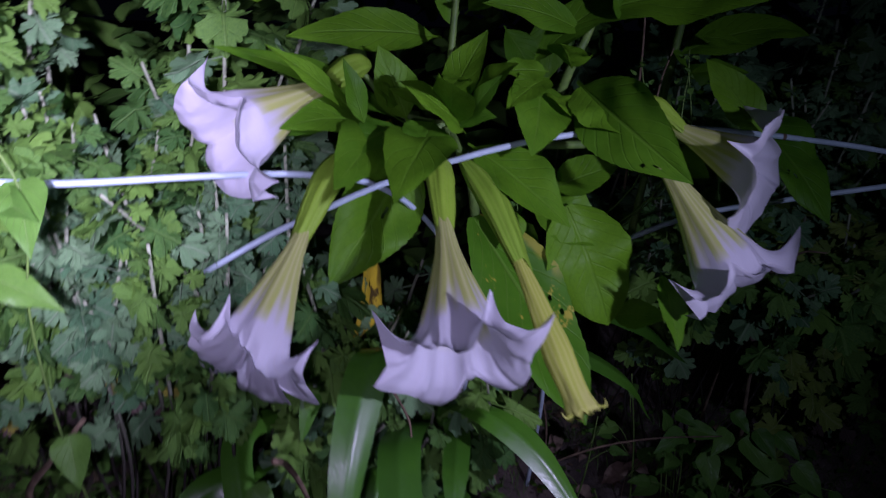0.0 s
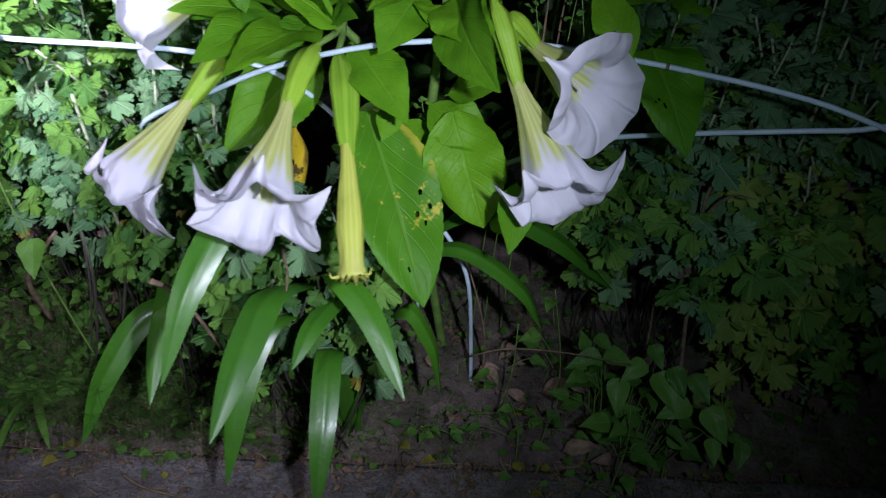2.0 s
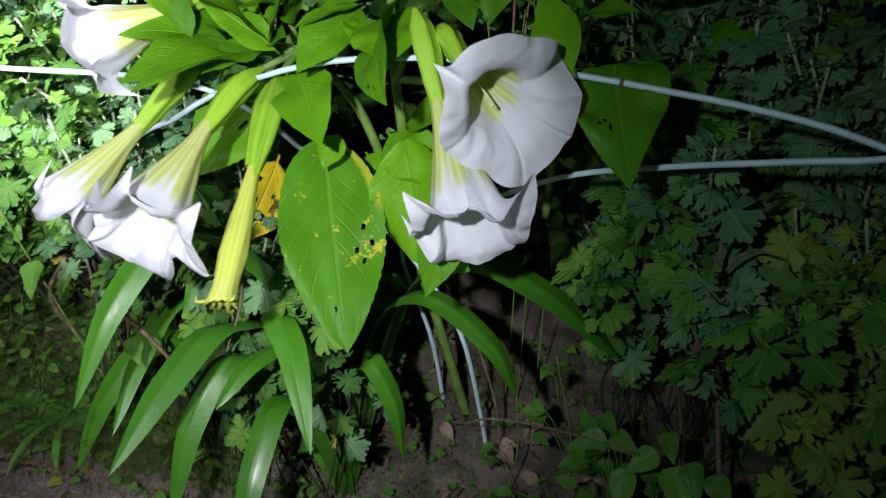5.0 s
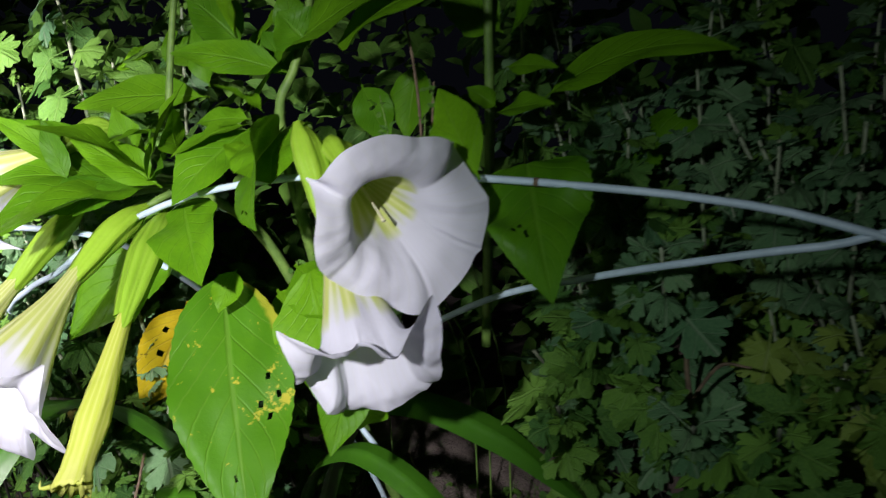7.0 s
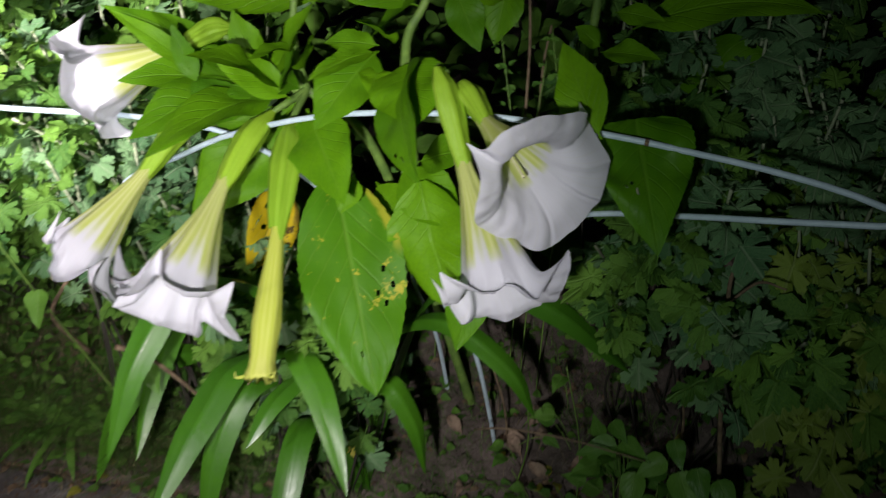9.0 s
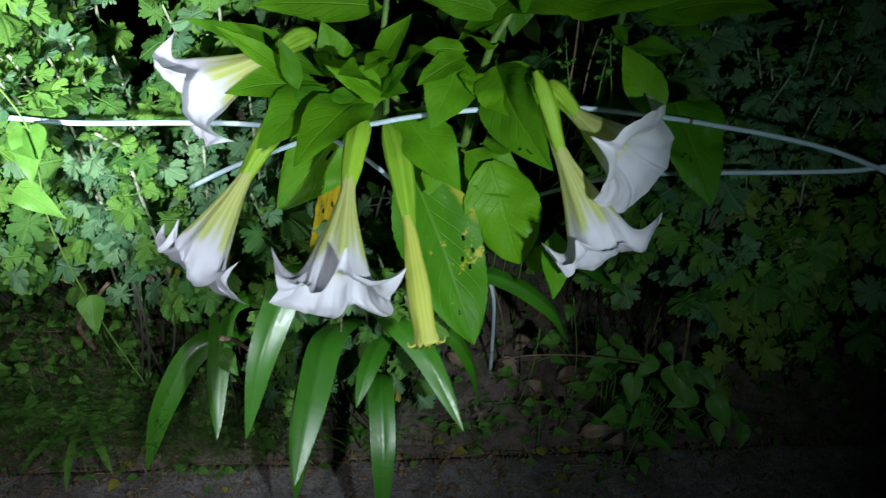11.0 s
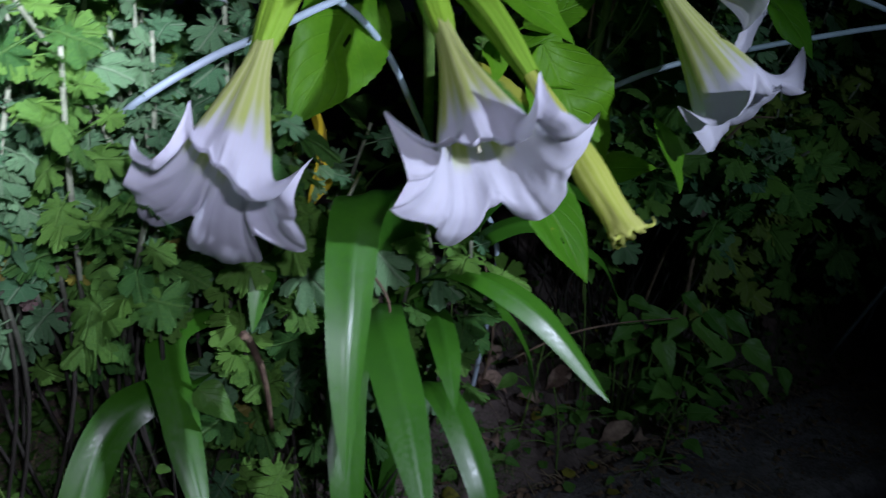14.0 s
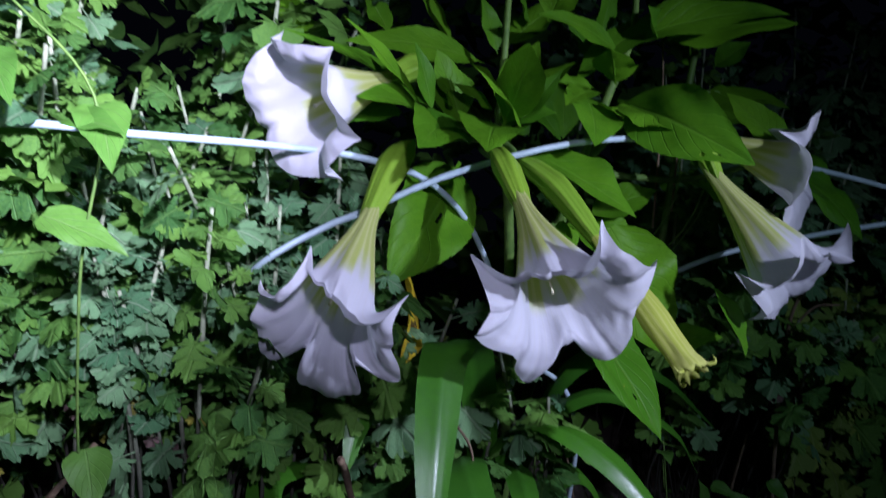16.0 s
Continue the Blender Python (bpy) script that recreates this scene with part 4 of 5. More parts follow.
def chrysanthemum(x, y, height, lean, stems, seed, material=M_MUM, first=0.12, gap=0.024, size=0.068, spread=0.10, drift=0.0, label="bushy green chrysanthemum plant with lobed leaves"):
    """lean: how far its tops hang towards the kerb."""
    rnd = random.Random(seed)
    z0 = ground_z(x, y) - 0.01
    height, first = height - (z0 - 0.235), max(0.08, (first * height - (z0 - 0.235)) / (height - (z0 - 0.235)))
    plant = thing("chrysanthemum", (x, y, z0), label, "plant", "chrysanthemums in the bed")
    for k in range(stems):
        h = height * rnd.uniform(0.8, 1.05)
        top = Vector((rnd.uniform(-spread, spread) + drift, -lean * rnd.uniform(0.35, 1.25) + rnd.uniform(-0.03, 0.03), h))
        base = Vector((rnd.uniform(-0.03, 0.03), rnd.uniform(-0.03, 0.03), 0))
        bow = Vector((rnd.uniform(-0.07, 0.07), 0.02 - lean * 0.1 + rnd.uniform(-0.03, 0.03), 0))
        bow.z = 0.22 * lean
        pts = [base, base.lerp(top, 0.4) + bow * 0.9, base.lerp(top, 0.75) + bow * 0.5, top]
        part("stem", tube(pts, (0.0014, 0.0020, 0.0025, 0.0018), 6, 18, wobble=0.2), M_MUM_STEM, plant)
        path = curve_points(pts, 60)
        total = sum((b - a).length for a, b in zip(path, path[1:]))
        count = int(total * (1 - first) / gap)
        turn = rnd.uniform(0, 6.28)
        for i in range(count):
            s = first + (1 - first) * ((i + rnd.uniform(0, 0.6)) / count) ** 0.72
            q = path[min(60, int(s * 60))]
            turn += 2.4
            az = turn + rnd.uniform(-0.4, 0.4)
            d = Vector((math.cos(az), math.sin(az), 0))
            if d.y > 0.35:
                d.y *= -rnd.choice((1, 1, -1))
            near_top = max(0.0, (s - 0.82) / 0.18)
            el = rnd.uniform(-0.75, 0.3) + 0.9 * near_top
            way = Vector((d.x * math.cos(el), d.y * math.cos(el), math.sin(el)))
            up = Vector((rnd.uniform(-0.8, 0.8), -0.58 + rnd.uniform(-0.6, 0.5), 0.78 + rnd.uniform(-0.45, 0.4))) - d * 0.2 * near_top
            long = size * rnd.uniform(0.55, 1.3) * (1 - 0.55 * near_top)
            low, mat = s < first + 0.12, material
            if low and rnd.random() < 0.22:
                mat = M_MUM_OLD if rnd.random() < 0.4 else M_MUM_DEAD
                long *= 0.7
            elif mat is M_MUM and rnd.random() < 0.2:
                mat = M_MUM_GREY
            leaf = new("leaf", rnd.choice(MUM[mat.name]))
            leaf.parent = plant
            leaf.matrix_basis = aim(q + way * long * 0.12, q + way, up) @ Matrix.Diagonal((long * rnd.uniform(0.9, 1.15), long, long, 1))
    return plant


rnd = random.Random(5)
for k in range(14):
    x = -0.98 + k * 0.074 + rnd.uniform(-0.02, 0.02)
    big = rnd.uniform(0.052, 0.070)
    high = rnd.uniform(0.66, 0.86) if x < -0.24 else rnd.uniform(0.50, 0.60)
    chrysanthemum(x, bed_line(x) + 0.29 + rnd.uniform(0, 0.05), high, rnd.uniform(0.30, 0.38), 3, 100 + k, first=0.42, size=big, gap=big * 0.32)
for k in range(10):
    x = -1.05 + k * 0.105 + rnd.uniform(-0.03, 0.03)
    chrysanthemum(x, bed_line(x) + 0.27 + rnd.uniform(0, 0.06), rnd.uniform(0.82, 1.0), rnd.uniform(0.20, 0.30), 3, 200 + k, first=0.4, size=0.062, gap=0.020, spread=0.2)
for k in range(8):
    x = 0.76 + k * 0.088 + rnd.uniform(-0.02, 0.02)
    chrysanthemum(x, bed_line(x) + 0.06 + rnd.uniform(0, 0.05), rnd.uniform(0.42, 0.60), rnd.uniform(0.12, 0.20), 3, 300 + k, M_MUM_PALE if k < 2 else M_MUM, first=0.06, size=rnd.uniform(0.050, 0.060), gap=0.020, label="pale yellow-green chrysanthemum plant with lobed leaves" if k < 2 else "bushy green chrysanthemum plant with lobed leaves")
for k in range(10):
    x = 0.62 + k * 0.09 + rnd.uniform(-0.03, 0.03)
    chrysanthemum(x, bed_line(x) + 0.17 + rnd.uniform(0, 0.06), rnd.uniform(0.66, 0.84), rnd.uniform(0.14, 0.2), 4, 400 + k, M_MUM_GREY if k % 3 == 1 else M_MUM, first=0.50 if k < 4 else 0.2, size=0.056 if k % 3 != 1 else 0.046, gap=0.019, label="grey-green chrysanthemum with downy leaves and stems" if k % 3 == 1 else "bushy green chrysanthemum plant with lobed leaves")
for x, y, h, lean in ((0.03, 1.20, 0.30, 0.06), (0.10, 1.22, 0.42, 0.05), (0.20, 1.30, 0.46, 0.12), (0.13, 1.19, 0.37, 0.17), (0.05, 1.17, 0.32, 0.16), (0.18, 1.20, 0.34, 0.14), (0.55, 1.38, 0.42, 0.10), (0.64, 1.38, 0.46, 0.15), (0.0, 1.24, 0.26, 0.10), (-0.18, 1.16, 0.50, 0.12), (-0.11, 1.16, 0.54, 0.14), (-0.05, 1.17, 0.50, 0.13), (0.15, 1.17, 0.42, 0.13), (0.10, 1.17, 0.45, 0.15), (0.19, 1.19, 0.38, 0.15), (-0.05, 1.16, 0.55, 0.17), (-0.01, 1.17, 0.53, 0.18)):
    chrysanthemum(x, y, h, lean, 2, int(x * 1000) + 700, size=0.052, spread=0.05, first=0.55 if x > 0.5 else 0.25 if x > -0.03 else 0.42)


for k, (x, y, h, lean) in enumerate(((-0.16, 1.13, 0.56, 0.10), (-0.12, 1.15, 0.64, 0.10), (-0.07, 1.14, 0.60, 0.09), (-0.02, 1.15, 0.63, 0.07), (0.02, 1.16, 0.55, 0.09), (-0.20, 1.12, 0.62, 0.12))):
    chrysanthemum(x, y, h, lean, 3, 900 + k, M_MUM_GREY, size=0.034, gap=0.012, spread=0.06, first=0.5, label="young grey-green chrysanthemum with small downy leaves")


# the overhanging face of foliage beside the trumpets
rnd = random.Random(31)
for k in range(10):
    x = -0.56 + k * 0.053 + rnd.uniform(-0.015, 0.015)
    chrysanthemum(x, bed_line(x) + 0.29 + rnd.uniform(0, 0.03), rnd.uniform(0.60, 0.74), rnd.uniform(0.33, 0.41), 3, 1300 + k, size=rnd.uniform(0.046, 0.058), gap=0.017, spread=0.05, first=0.55)

# the skirt of leaves low on the bank
for k in range(13):
    x = -0.95 + k * 0.062 + rnd.uniform(-0.015, 0.015)
    chrysanthemum(x, bed_line(x) + 0.24 + rnd.uniform(0, 0.04), rnd.uniform(0.40, 0.52), rnd.uniform(0.26, 0.34), 3, 1400 + k, size=rnd.uniform(0.046, 0.060), gap=0.017, spread=0.06, first=0.5)

# the low leafy face beside the flowers and the taller growth behind it
rnd = random.Random(12)
for k in range(9):
    x = 0.49 + k * 0.036 + rnd.uniform(-0.012, 0.012)
    chrysanthemum(x, 1.47 + rnd.uniform(-0.03, 0.03), rnd.uniform(0.44, 0.58), rnd.uniform(0.24, 0.30), 2, 1100 + k, M_MUM_GREY if k % 3 == 0 else M_MUM, size=rnd.uniform(0.054, 0.066), gap=0.014, spread=0.045, first=0.68)
for k in range(10):
    x = 0.46 + k * 0.088 + rnd.uniform(-0.03, 0.03)
    chrysanthemum(x, 1.58 + rnd.uniform(-0.04, 0.05), rnd.uniform(0.78, 1.02), rnd.uniform(0.14, 0.22), 3, 1200 + k, M_MUM_GREY if k % 3 else M_MUM, size=0.056, gap=0.020, spread=0.10, first=0.34, label="grey-green chrysanthemum with downy leaves and stems" if k % 3 else "bushy green chrysanthemum plant with lobed leaves")


for k, (x, y, h) in enumerate(((0.57, 1.47, 0.72), (0.66, 1.46, 0.66), (0.75, 1.48, 0.74), (0.84, 1.47, 0.68))):
    chrysanthemum(x, y, h, 0.09, 2, 1500 + k, M_MUM_GREY, size=0.038, gap=0.016, spread=0.05, first=0.6, label="upright grey downy chrysanthemum shoot with pale stems")


# ---------------------------------------------------------------- small broad-leaved weeds
WEED = [mesh_of("leaf", blade(1.0, w, "heart", 4, 8, c, 0.18, 0.25, 0, k), M_WEED) for k, (w, c) in enumerate(((0.62, 0.4), (0.7, 0.7), (0.55, 0.5)))]


def weed(x, y, z, count, size, seed, spread=0.06, label="small seedling weed with bright green oval leaves"):
    rnd = random.Random(seed)
    z0 = ground_z(x, y) if y > bed_line(x) else 0.218
    plant = thing("seedling", (x, y, z0), label, "weed", "seedlings on the soil")
    top = Vector((rnd.uniform(-0.03, 0.03), -0.03, max(0.03, z - z0)))
    part("stem", tube([(0, 0, -0.01), top * 0.5 + Vector((0.01, 0.01, 0)), top], (0.0016, 0.0014, 0.0008), 5, 8), M_STEM, plant)
    for k in range(count):
        a = k * 2.4 + rnd.uniform(-0.4, 0.4)
        q = top * rnd.uniform(0.35, 1.0) + Vector((math.cos(a) * spread * rnd.uniform(0.1, 1), math.sin(a) * spread * 0.5 * rnd.uniform(0.1, 1), rnd.uniform(-0.02, 0.01)))
        q.z = max(q.z, 0.012)
        way = Vector((math.cos(a) * 0.9, math.sin(a) * 0.6 - 0.3, rnd.uniform(-0.5, 0.2))).normalized()
        start = top * min(0.9, max(0.2, q.z / top.z * 0.8))
        part("stem", tube([start, start.lerp(q, 0.5) + Vector((0, 0, 0.004)), q], (0.0008, 0.0006), 4, 5), M_STEM, plant)
        leaf = new("leaf", rnd.choice(WEED))
        leaf.parent = plant
        s = size * rnd.uniform(0.75, 1.2)
        leaf.matrix_basis = aim(q, q + way, (rnd.uniform(-0.3, 0.3), -0.6, 0.9)) @ Matrix.Scale(s, 4)
    return plant


for k, (x, y, z, n, size) in enumerate(((0.56, 1.27, 0.42, 9, 0.044), (0.64, 1.30, 0.43, 9, 0.046), (0.60, 1.22, 0.38, 8, 0.042), (0.68, 1.27, 0.36, 8, 0.042), (-0.30, 1.10, 0.30, 9, 0.032), (-0.20, 1.13, 0.31, 9, 0.03), (-0.12, 1.14, 0.28, 8, 0.027), (-0.36, 1.06, 0.28, 8, 0.032), (0.48, 1.26, 0.34, 6, 0.024), (0.38, 1.27, 0.29, 6, 0.02), (0.30, 1.22, 0.28, 6, 0.02), (-0.24, 1.12, 0.30, 6, 0.04), (-0.06, 1.13, 0.26, 4, 0.034), (0.56, 1.20, 0.26, 6, 0.022), (0.74, 1.34, 0.32, 6, 0.03), (0.50, 1.28, 0.52, 5, 0.038), (0.40, 1.27, 0.46, 4, 0.036), (0.45, 1.24, 0.36, 4, 0.028), (-0.01, 0.955, 0.25, 5, 0.022), (-0.08, 1.05, 0.245, 4, 0.02))):
    weed(x, y, z, n, size, 40 + k)

vines = thing("climbing_weed", (-0.17, 1.15, 0.22), "bright green climbing weed with pointed heart-shaped leaves", "weed")
vine_points = [Vector(p) for p in ((-0.17, 1.15, 0.20), (-0.2, 1.02, 0.5), (-0.19, 0.92, 0.72), (-0.175, 0.89, 0.86), (-0.25, 0.9, 0.95))]
part("stem", tube(vine_points, (0.0014, 0.0012), 5, 30, origin=vines.location), M_STEM, vines)
for base, tip, w in (((-0.175, 0.895, 0.862), (-0.157, 0.855, 0.806), 0.042), ((-0.195, 0.89, 0.85), (-0.15, 0.86, 0.835), 0.03), ((-0.215, 0.905, 0.778), (-0.150, 0.895, 0.748), 0.034), ((-0.255, 0.90, 0.90), (-0.225, 0.86, 0.85), 0.035), ((-0.195, 0.985, 0.585), (-0.182, 0.965, 0.535), 0.04), ((-0.02, 1.0, 0.51), (0.01, 0.985, 0.48), 0.03)):
    bm = blade((Vector(tip) - Vector(base)).length, w, "heart", 6, 10, 0.4, 0.2, 0.25, 0, base[0] * 9)
    part("leaf", bm, M_WEED, vines).matrix_basis = Matrix.Translation(-Vector(vines.location)) @ aim(base, tip, (0.1, -0.8, 0.6))


# a leafy weed at the edge of the bed, its leaves hanging towards the kerb
edge_root = Vector((0.585, 1.285, ground_z(0.585, 1.285)))
edge_weed = thing("leafy_weed", edge_root, "green weed with drooping pointed heart-shaped leaves on thin stalks", "weed")
for k, (base, tip) in enumerate((((0.533, 1.241, 0.437), (0.522, 1.238, 0.465)), ((0.556, 1.238, 0.431), (0.513, 1.224, 0.411)), ((0.562, 1.239, 0.438), (0.600, 1.223, 0.432)), ((0.545, 1.246, 0.459), (0.569, 1.229, 0.447)), ((0.620, 1.234, 0.436), (0.592, 1.217, 0.409)), ((0.587, 1.228, 0.405), (0.591, 1.204, 0.362)), ((0.627, 1.241, 0.462), (0.643, 1.221, 0.438)), ((0.640, 1.229, 0.425), (0.668, 1.203, 0.384)), ((0.660, 1.231, 0.437), (0.679, 1.209, 0.406)), ((0.688, 1.227, 0.432), (0.713, 1.205, 0.405)), ((0.691, 1.215, 0.392), (0.651, 1.201, 0.369)), ((0.715, 1.213, 0.391), (0.744, 1.188, 0.355)), ((0.728, 1.200, 0.350), (0.735, 1.179, 0.322)), ((0.769, 1.197, 0.355), (0.767, 1.177, 0.325)))):
    base, tip = Vector(base), Vector(tip)
    long = (tip - base).length * 1.15
    foot = edge_root + Vector(((base.x - edge_root.x) * 0.5, 0.01, -0.01))
    part("stem", tube([foot, foot.lerp(base, 0.6) + Vector((0, 0.015, 0.03)), base], (0.0015, 0.0012, 0.0008), 5, 10, origin=edge_root), M_STEM, edge_weed)
    part("leaf", blade(long, long * 0.62, "heart", 6, 10, 0.35, 0.22, 0.2, 0, k * 1.3), M_WEED, edge_weed).matrix_basis = Matrix.Translation(-edge_root) @ aim(base, tip, (0.15 * math.sin(k * 2.1), -0.75, 0.65))


weed_base = (-0.31, 1.09, ground_z(-0.31, 1.09) + 0.005)
long_weed = thing("long_leaved_weed", weed_base, "low weed with long narrow green leaves", "weed")
for (x, y), w, arch in (((-0.50, 1.01), 0.016, 0.9), ((-0.42, 1.03), 0.014, 1.1), ((-0.36, 0.97), 0.015, 0.8), ((-0.22, 1.00), 0.013, 1.0), ((-0.27, 0.95), 0.012, 0.9)):
    tip = (x, y, (ground_z(x, y) if y > bed_line(x) else 0.219) + 0.02)
    bm = blade((Vector(tip) - Vector(weed_base)).length, w, "strap", 4, 14, arch, 0.3, 0.3, 0, x * 7)
    part("leaf", bm, M_WEED, long_weed).matrix_basis = Matrix.Translation(-Vector(weed_base)) @ aim(weed_base, tip, (0, -0.3, 1))


# ---------------------------------------------------------------- twigs and dry stalks
def twig(pts, r, label="thin dry brown twig", sides=7):
    t = tube(pts, (r, r * 0.85, r * 0.6), sides, 16, origin=pts[0], wobble=0.25)
    ob = part("twig", t, M_WOOD, None)
    ob.location = pts[0]
    return tagged(ob, label, "twig", "dry twigs")


twig([(-0.30, 1.13, 0.38), (-0.275, 1.06, 0.475), (-0.235, 1.03, 0.53), (-0.195, 1.03, 0.58)], 0.0045, "knotty pale brown branch leaning on the bank")

twig([(0.36, 1.22, 0.40), (0.42, 1.19, 0.44), (0.50, 1.20, 0.445), (0.60, 1.21, 0.44)], 0.0016, "thin pale dry stalk lying across the weeds")
twig([(-0.30, 1.06, 0.262), (-0.25, 1.12, 0.275), (-0.19, 1.18, 0.30)], 0.004, "straight pale dry stick lying on the soil")
twig([(0.015, 0.925, 0.584), (0.023, 0.955, 0.562), (0.035, 0.99, 0.515), (0.045, 1.04, 0.44)], 0.0036, "short broken grey twig caught in the leaves")
twig([(0.13, 1.05, 0.60), (0.15, 1.02, 0.57), (0.148, 1.0, 0.53)], 0.0016)
twig([(0.70, 1.34, 0.23), (0.675, 1.30, 0.45), (0.66, 1.25, 0.66), (0.665, 1.22, 0.73)], 0.0036, "upright forked dead brown stem")
twig([(0.66, 1.25, 0.66), (0.69, 1.235, 0.70), (0.72, 1.22, 0.705)], 0.002, "side fork of a dead stem")
twig([(0.42, 1.18, 0.80), (0.425, 1.17, 0.95), (0.42, 1.16, 1.04)], 0.0018, "thin upright dry stalk")
twig([(0.44, 1.17, 0.82), (0.445, 1.16, 0.92), (0.455, 1.15, 0.97)], 0.0014, "thin upright dry stalk")
twig([(0.36, 1.36, 0.24), (0.37, 1.3, 0.40), (0.33, 1.26, 0.56)], 0.0022, "upright dry brown stem")
twig([(0.62, 1.38, 0.24), (0.625, 1.33, 0.42), (0.62, 1.28, 0.52)], 0.0025, "upright dry brown stem")
twig([(0.52, 1.13, 0.225), (0.57, 1.08, 0.228), (0.63, 1.05, 0.226)], 0.0016)
twig([(-0.1, 1.0, 0.225), (-0.05, 0.98, 0.228), (0.02, 0.98, 0.226)], 0.002)
twig([(0.86, 1.02, 0.60), (0.92, 1.03, 0.64), (1.00, 1.05, 0.67)], 0.0022, "thin pale dry stalk leaning over the leaves")


# ---------------------------------------------------------------- dead leaves on the bank
def dead_leaf(x, y, size, turn, lift, seed):
    z = ground_z(x, y) + lift
    bm = blade(size, size * 0.5, "ovate", 6, 10, 1.5, 0.5, 0.6, 0.06, seed)
    ob = part("dead_leaf", bm, M_TAN, None)
    ob.matrix_world = aim((x, y, z), (x + math.cos(turn) * 0.1, y + math.sin(turn) * 0.06, z + 0.03), (0.1, -0.6, 0.8))
    return tagged(ob, "pale brown curled dead leaf lying on the soil", "dead leaf", "dead leaves on the bank")


for k, (x, y) in enumerate(((0.36, 1.33), (0.40, 1.31), (0.43, 1.34), (0.47, 1.33), (0.45, 1.30), (0.50, 1.36), (0.39, 1.36), (0.55, 1.34), (0.66, 1.36), (0.70, 1.33), (0.60, 1.27), (0.52, 1.25), (0.30, 1.31), (0.34, 1.24))):
    dead_leaf(x, y, 0.04 + 0.006 * (k % 4), k * 2.3, 0.010 + 0.012 * (k % 3), k * 1.7)


# ---------------------------------------------------------------- small sprigs behind the flowers
def sprig(x, y, z, height, seed, label="wispy green weed stalk with tiny leaves"):
    rnd = random.Random(seed)
    t = thing("weed_stalk", (x - 0.1, 1.42, 0.24), label, "weed", "weed stalks")
    top = Vector((0.1 + rnd.uniform(-0.02, 0.02), y - 1.42 + rnd.uniform(-0.03, 0), z + height - 0.24))
    bend = Vector((0.1, y - 1.40, z + height * 0.6 - 0.24))
    part("stem", tube([(0, 0, -0.01), (0.02, -0.03, 0.35), bend, top], (0.0014, 0.0012, 0.0010, 0.0006), 5, 20), M_STEM, t)
    for k in range(22):
        q = bend.lerp(top, rnd.random()) + Vector((rnd.uniform(-0.012, 0.012), rnd.uniform(-0.012, 0.012), 0))
        leaf = new("leaf", rnd.choice(WEED))
        leaf.parent = t
        a = rnd.uniform(0, 6.28)
        leaf.matrix_basis = aim(q, q + Vector((math.cos(a), math.sin(a), rnd.uniform(-0.2, 0.8))), (0.1, -0.7, 0.7)) @ Matrix.Scale(rnd.uniform(0.006, 0.013), 4)
    return t


sprig(0.425, 1.13, 0.60, 0.36, 1)
sprig(0.445, 1.12, 0.60, 0.34, 2)
sprig(0.475, 1.14, 0.60, 0.37, 3)
sprig(0.29, 1.17, 0.50, 0.30, 4)


# ---------------------------------------------------------------- uncountable small growth
def loose(name, bm, material, label, category):
    return tagged(part(name, bm, material, None), label, category, kind="stuff")


def grass_patch(count, seed, x0, x1, depth, tall, width):
    rnd = random.Random(seed)
    verts, faces = [], []
    for _ in range(count):
        x = rnd.uniform(x0, x1)
        y = bed_line(x) + 0.01 + depth * rnd.random() ** 1.5
        if noise.noise(Vector((x * 6, y * 6, seed))) < -0.12:
            continue
        z, h, a = ground_z(x, y), tall * rnd.uniform(0.4, 1.2), rnd.uniform(0, 6.28)
        bend = rnd.uniform(0.5, 1.9) * h
        dx, dy, w = math.cos(a), math.sin(a), width * rnd.uniform(0.6, 1.3)
        b = len(verts)
        for s in (0.0, 0.5, 1.0):
            px, py, pz = x + dx * bend * s * s, y + dy * bend * s * s, z - 0.004 + h * s * (1 - 0.3 * s)
            ww = w * (1 - 0.8 * s)
            verts += [(px - dy * ww, py + dx * ww, pz), (px + dy * ww, py - dx * ww, pz)]
        faces += [(b, b + 1, b + 3, b + 2), (b + 2, b + 3, b + 5, b + 4)]
    return verts, faces


def from_lists(name, data, material, label, category):
    me = bpy.data.meshes.new(name)
    me.from_pydata(data[0], [], data[1])
    me.materials.append(material)
    me.shade_smooth()
    return tagged(new(name, me), label, category, kind="stuff")


from_lists("grass", grass_patch(17000, 3, -1.2, 1.6, 0.34, 0.036, 0.0008), M_GRASS, "thin tangled green grass and hair-like weeds", "grass")
from_lists("tall_grass", grass_patch(8000, 6, -1.2, 0.12, 0.30, 0.15, 0.0009), M_GRASS, "fine tall green grass among the plants", "grass")
from_lists("dry_tuft", grass_patch(2600, 8, -1.0, 0.0, 0.24, 0.09, 0.0010), M_STRAW, "dry straw-coloured tufts among the weeds", "grass")
from_lists("dry_grass", grass_patch(3000, 4, -1.2, 1.6, 0.30, 0.04, 0.0007), M_STRAW, "dry straw-coloured grass blades on the soil", "grass")


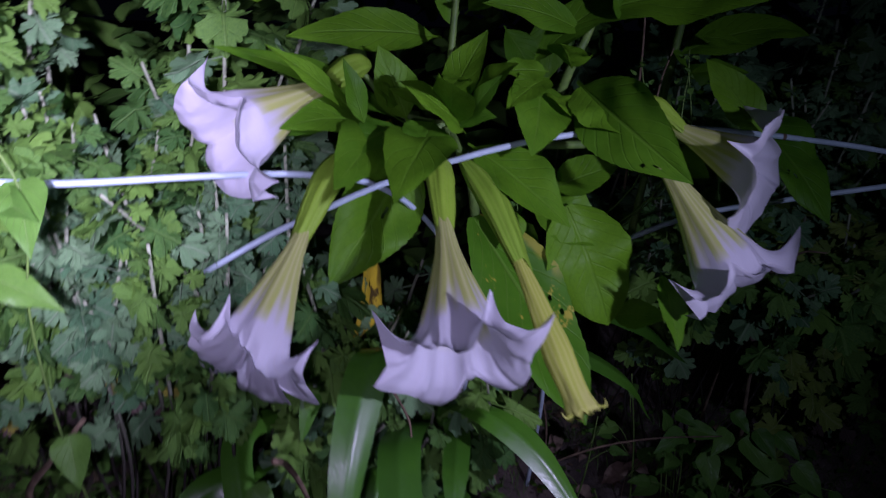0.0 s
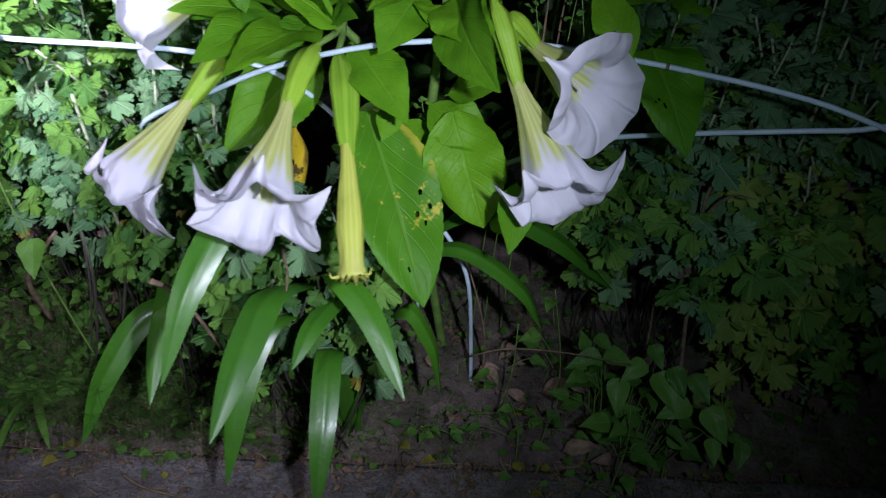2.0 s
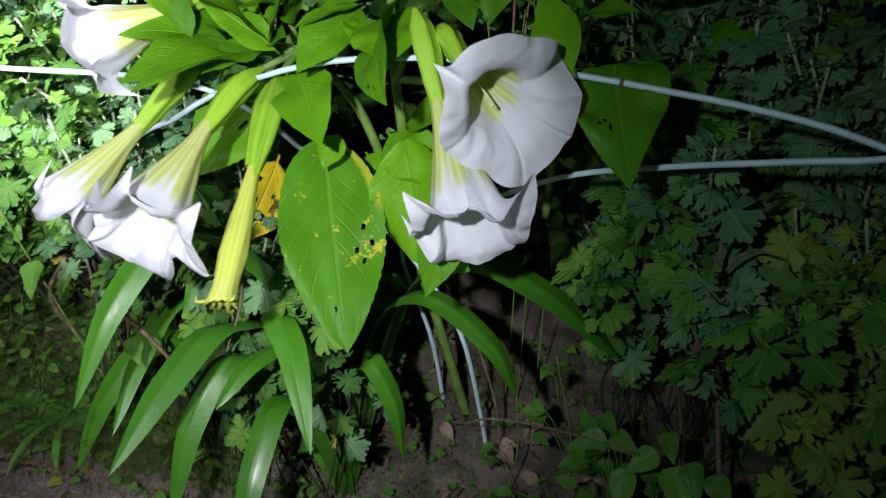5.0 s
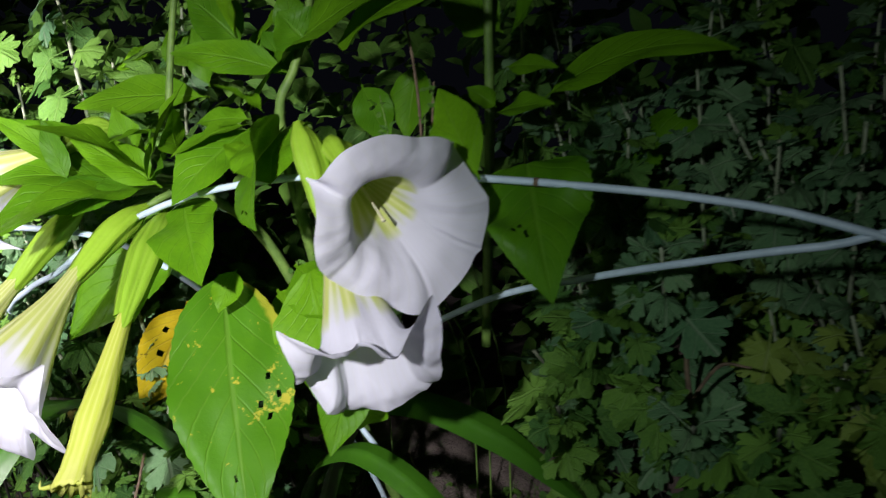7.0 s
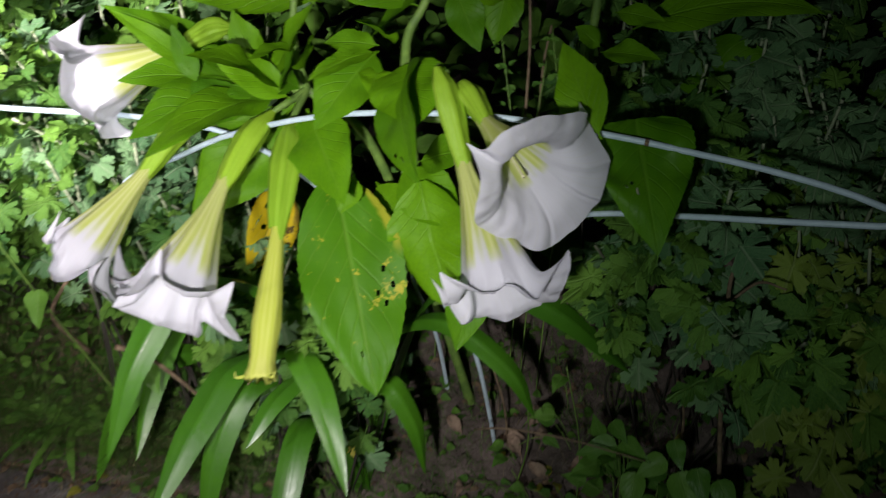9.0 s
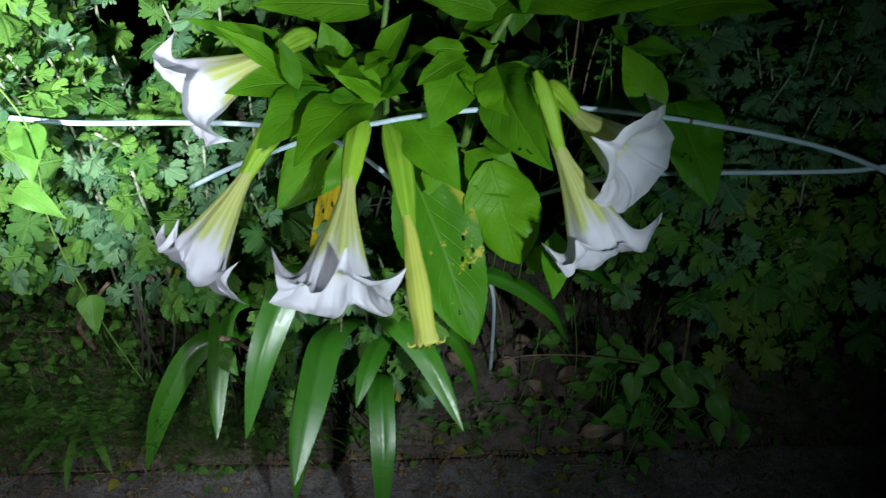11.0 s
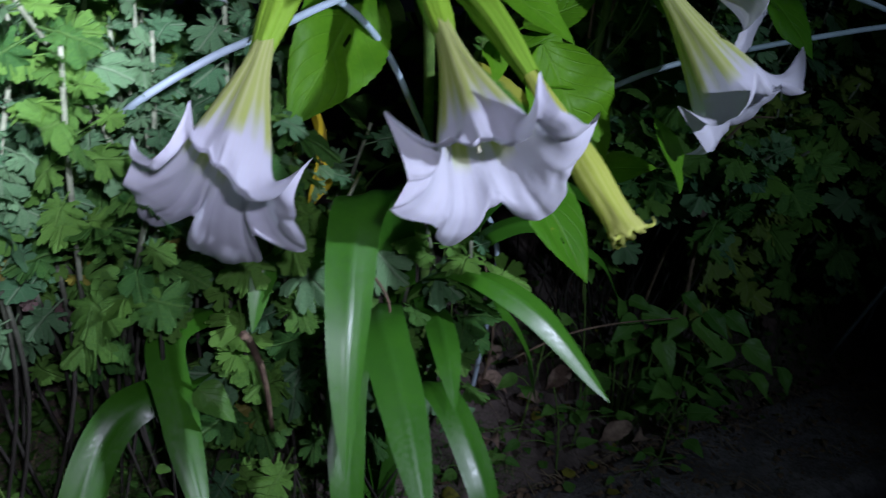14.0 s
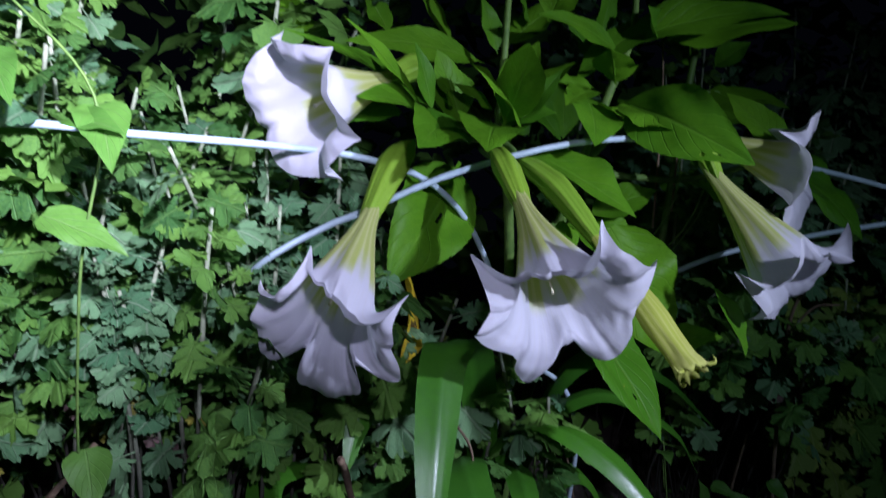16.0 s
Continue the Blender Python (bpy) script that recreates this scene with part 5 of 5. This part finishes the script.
def scatter_leaves(count, seed, region, size, kind, nu=2, nv=4, curl=0.5, flat=0.8, wide=0.8, ground=True):
    rnd = random.Random(seed)
    bm = bmesh.new()
    for k in range(count):
        x, y, z = region(rnd)
        if ground:
            z += ground_z(x, y) if y > bed_line(x) else 0.218
        a = rnd.uniform(0, 6.28)
        way = Vector((math.cos(a), math.sin(a), rnd.uniform(-0.4, 0.4) * (1 - flat) * 3))
        up = Vector((rnd.uniform(-0.5, 0.5), rnd.uniform(-0.9, 0.1), 1.0 if flat > 0.5 else 0.5))
        s = size * rnd.uniform(0.5, 1.3)
        blade(s, s * wide, kind, nu, nv, curl, 0.2, 0.3, 0, k, (), bm, aim((x, y, z), Vector((x, y, z)) + way, up))
    return bm


def low_growth(rnd):
    x = rnd.uniform(-1.1, 1.5)
    return x, bed_line(x) - 0.05 + 0.40 * rnd.random() ** 0.8, 0.008 + 0.03 * rnd.random() ** 2


loose("ground_cover", scatter_leaves(1300, 21, low_growth, 0.017, "heart"), M_WEED_JOINED, "low round-leaved green ground weeds", "weed")


def left_growth(rnd):
    x = rnd.uniform(-0.62, 0.16)
    return x, bed_line(x) + 0.28 * rnd.random() ** 0.8, 0.012 + 0.13 * rnd.random() ** 1.4


loose("low_weeds", scatter_leaves(1250, 27, left_growth, 0.023, "heart", 2, 5, 0.6, 0.6, 0.7), M_WEED_JOINED, "bright green low weeds crowding the edge of the bed", "weed")


def litter(rnd):
    x = rnd.uniform(-0.9, 1.4)
    return x, bed_line(x) - 0.18 + 0.46 * rnd.random() ** 0.7, 0.006


loose("leaf_litter", scatter_leaves(620, 22, litter, 0.017, "ovate", 3, 5, 1.3, 0.85, 0.5), M_LITTER, "curled dry brown leaves on the soil", "leaf litter")


def fallen(rnd):
    x = rnd.choice((0.50, 0.56, 0.66, 0.28, -0.2)) + rnd.gauss(0, 0.09)
    return x, bed_line(x) + rnd.gauss(0.04, 0.07), 0.006


loose("fallen_leaves", scatter_leaves(42, 29, fallen, 0.019, "heart", 3, 5, 0.9, 0.85, 0.8), M_MUM_OLD, "small yellow fallen leaves on the soil", "leaf litter")


def crumbs(count, seed):
    """Grit and soil crumbs strewn over the kerb."""
    rnd = random.Random(seed)
    verts, faces = [], []
    for _ in range(count):
        x = rnd.uniform(-1.0, 1.4)
        y = bed_line(x) - 0.002 - KERB_WIDTH * 0.9 * rnd.random() ** 1.6
        z, r, n = 0.219, rnd.uniform(0.0008, 0.003) * (1 + (rnd.random() < 0.06) * 1.5), len(verts)
        spin = rnd.uniform(0, 6.28)
        for k in range(5):
            a = spin + k * 1.2566
            verts.append((x + math.cos(a) * r * rnd.uniform(0.7, 1.2), y + math.sin(a) * r * rnd.uniform(0.7, 1.2), z - 0.001))
        verts += [(x + rnd.uniform(-0.3, 0.3) * r, y, z + r * rnd.uniform(0.6, 1.1))]
        faces += [(n + k, n + (k + 1) % 5, n + 5) for k in range(5)]
    return verts, faces


from_lists("grit", crumbs(5200, 31), M_LITTER, "soil crumbs and grit strewn on the kerb", "grit")


def strays(rnd):
    x = rnd.uniform(-0.9, 1.3)
    return x, bed_line(x) - KERB_WIDTH * 0.8 * rnd.random() ** 2, 0.0


def stray_blades(count, seed):
    rnd = random.Random(seed)
    verts, faces = [], []
    for _ in range(count):
        x, y, _ = strays(rnd)
        a, h, n = rnd.uniform(0, 6.28), rnd.uniform(0.015, 0.06), len(verts)
        dx, dy, bow = math.cos(a), math.sin(a), rnd.uniform(-0.4, 0.4)
        for s in (0.0, 0.5, 1.0):
            px, py = x + dx * h * s - dy * bow * h * s * (1 - s), y + dy * h * s + dx * bow * h * s * (1 - s)
            w = 0.0007 * (1.2 - s)
            verts += [(px - dy * w, py + dx * w, 0.222 + 0.004 * math.sin(s * 3)), (px + dy * w, py - dx * w, 0.2225 + 0.004 * math.sin(s * 3))]
        faces += [(n, n + 1, n + 3, n + 2), (n + 2, n + 3, n + 5, n + 4)]
    return verts, faces


from_lists("straw", stray_blades(620, 33), M_STRAW, "bits of dry straw lying on the kerb", "straw")


def bank(rnd):
    x = rnd.uniform(-1.5, 2.1)
    y = rnd.uniform(1.62, 2.05) + 0.15 * abs(noise.noise(Vector((x * 3, 2, 0))))
    top = 1.95 + 0.25 * noise.noise(Vector((x * 2.3, 7, 0)))
    return x, y, 0.22 + (top - 0.22) * rnd.random()


loose("hedge", scatter_leaves(7000, 23, bank, 0.075, "ovate", 2, 5, 0.5, 0.2, 0.55, False), M_WEED_JOINED, "dense dark green foliage behind the bed", "hedge")
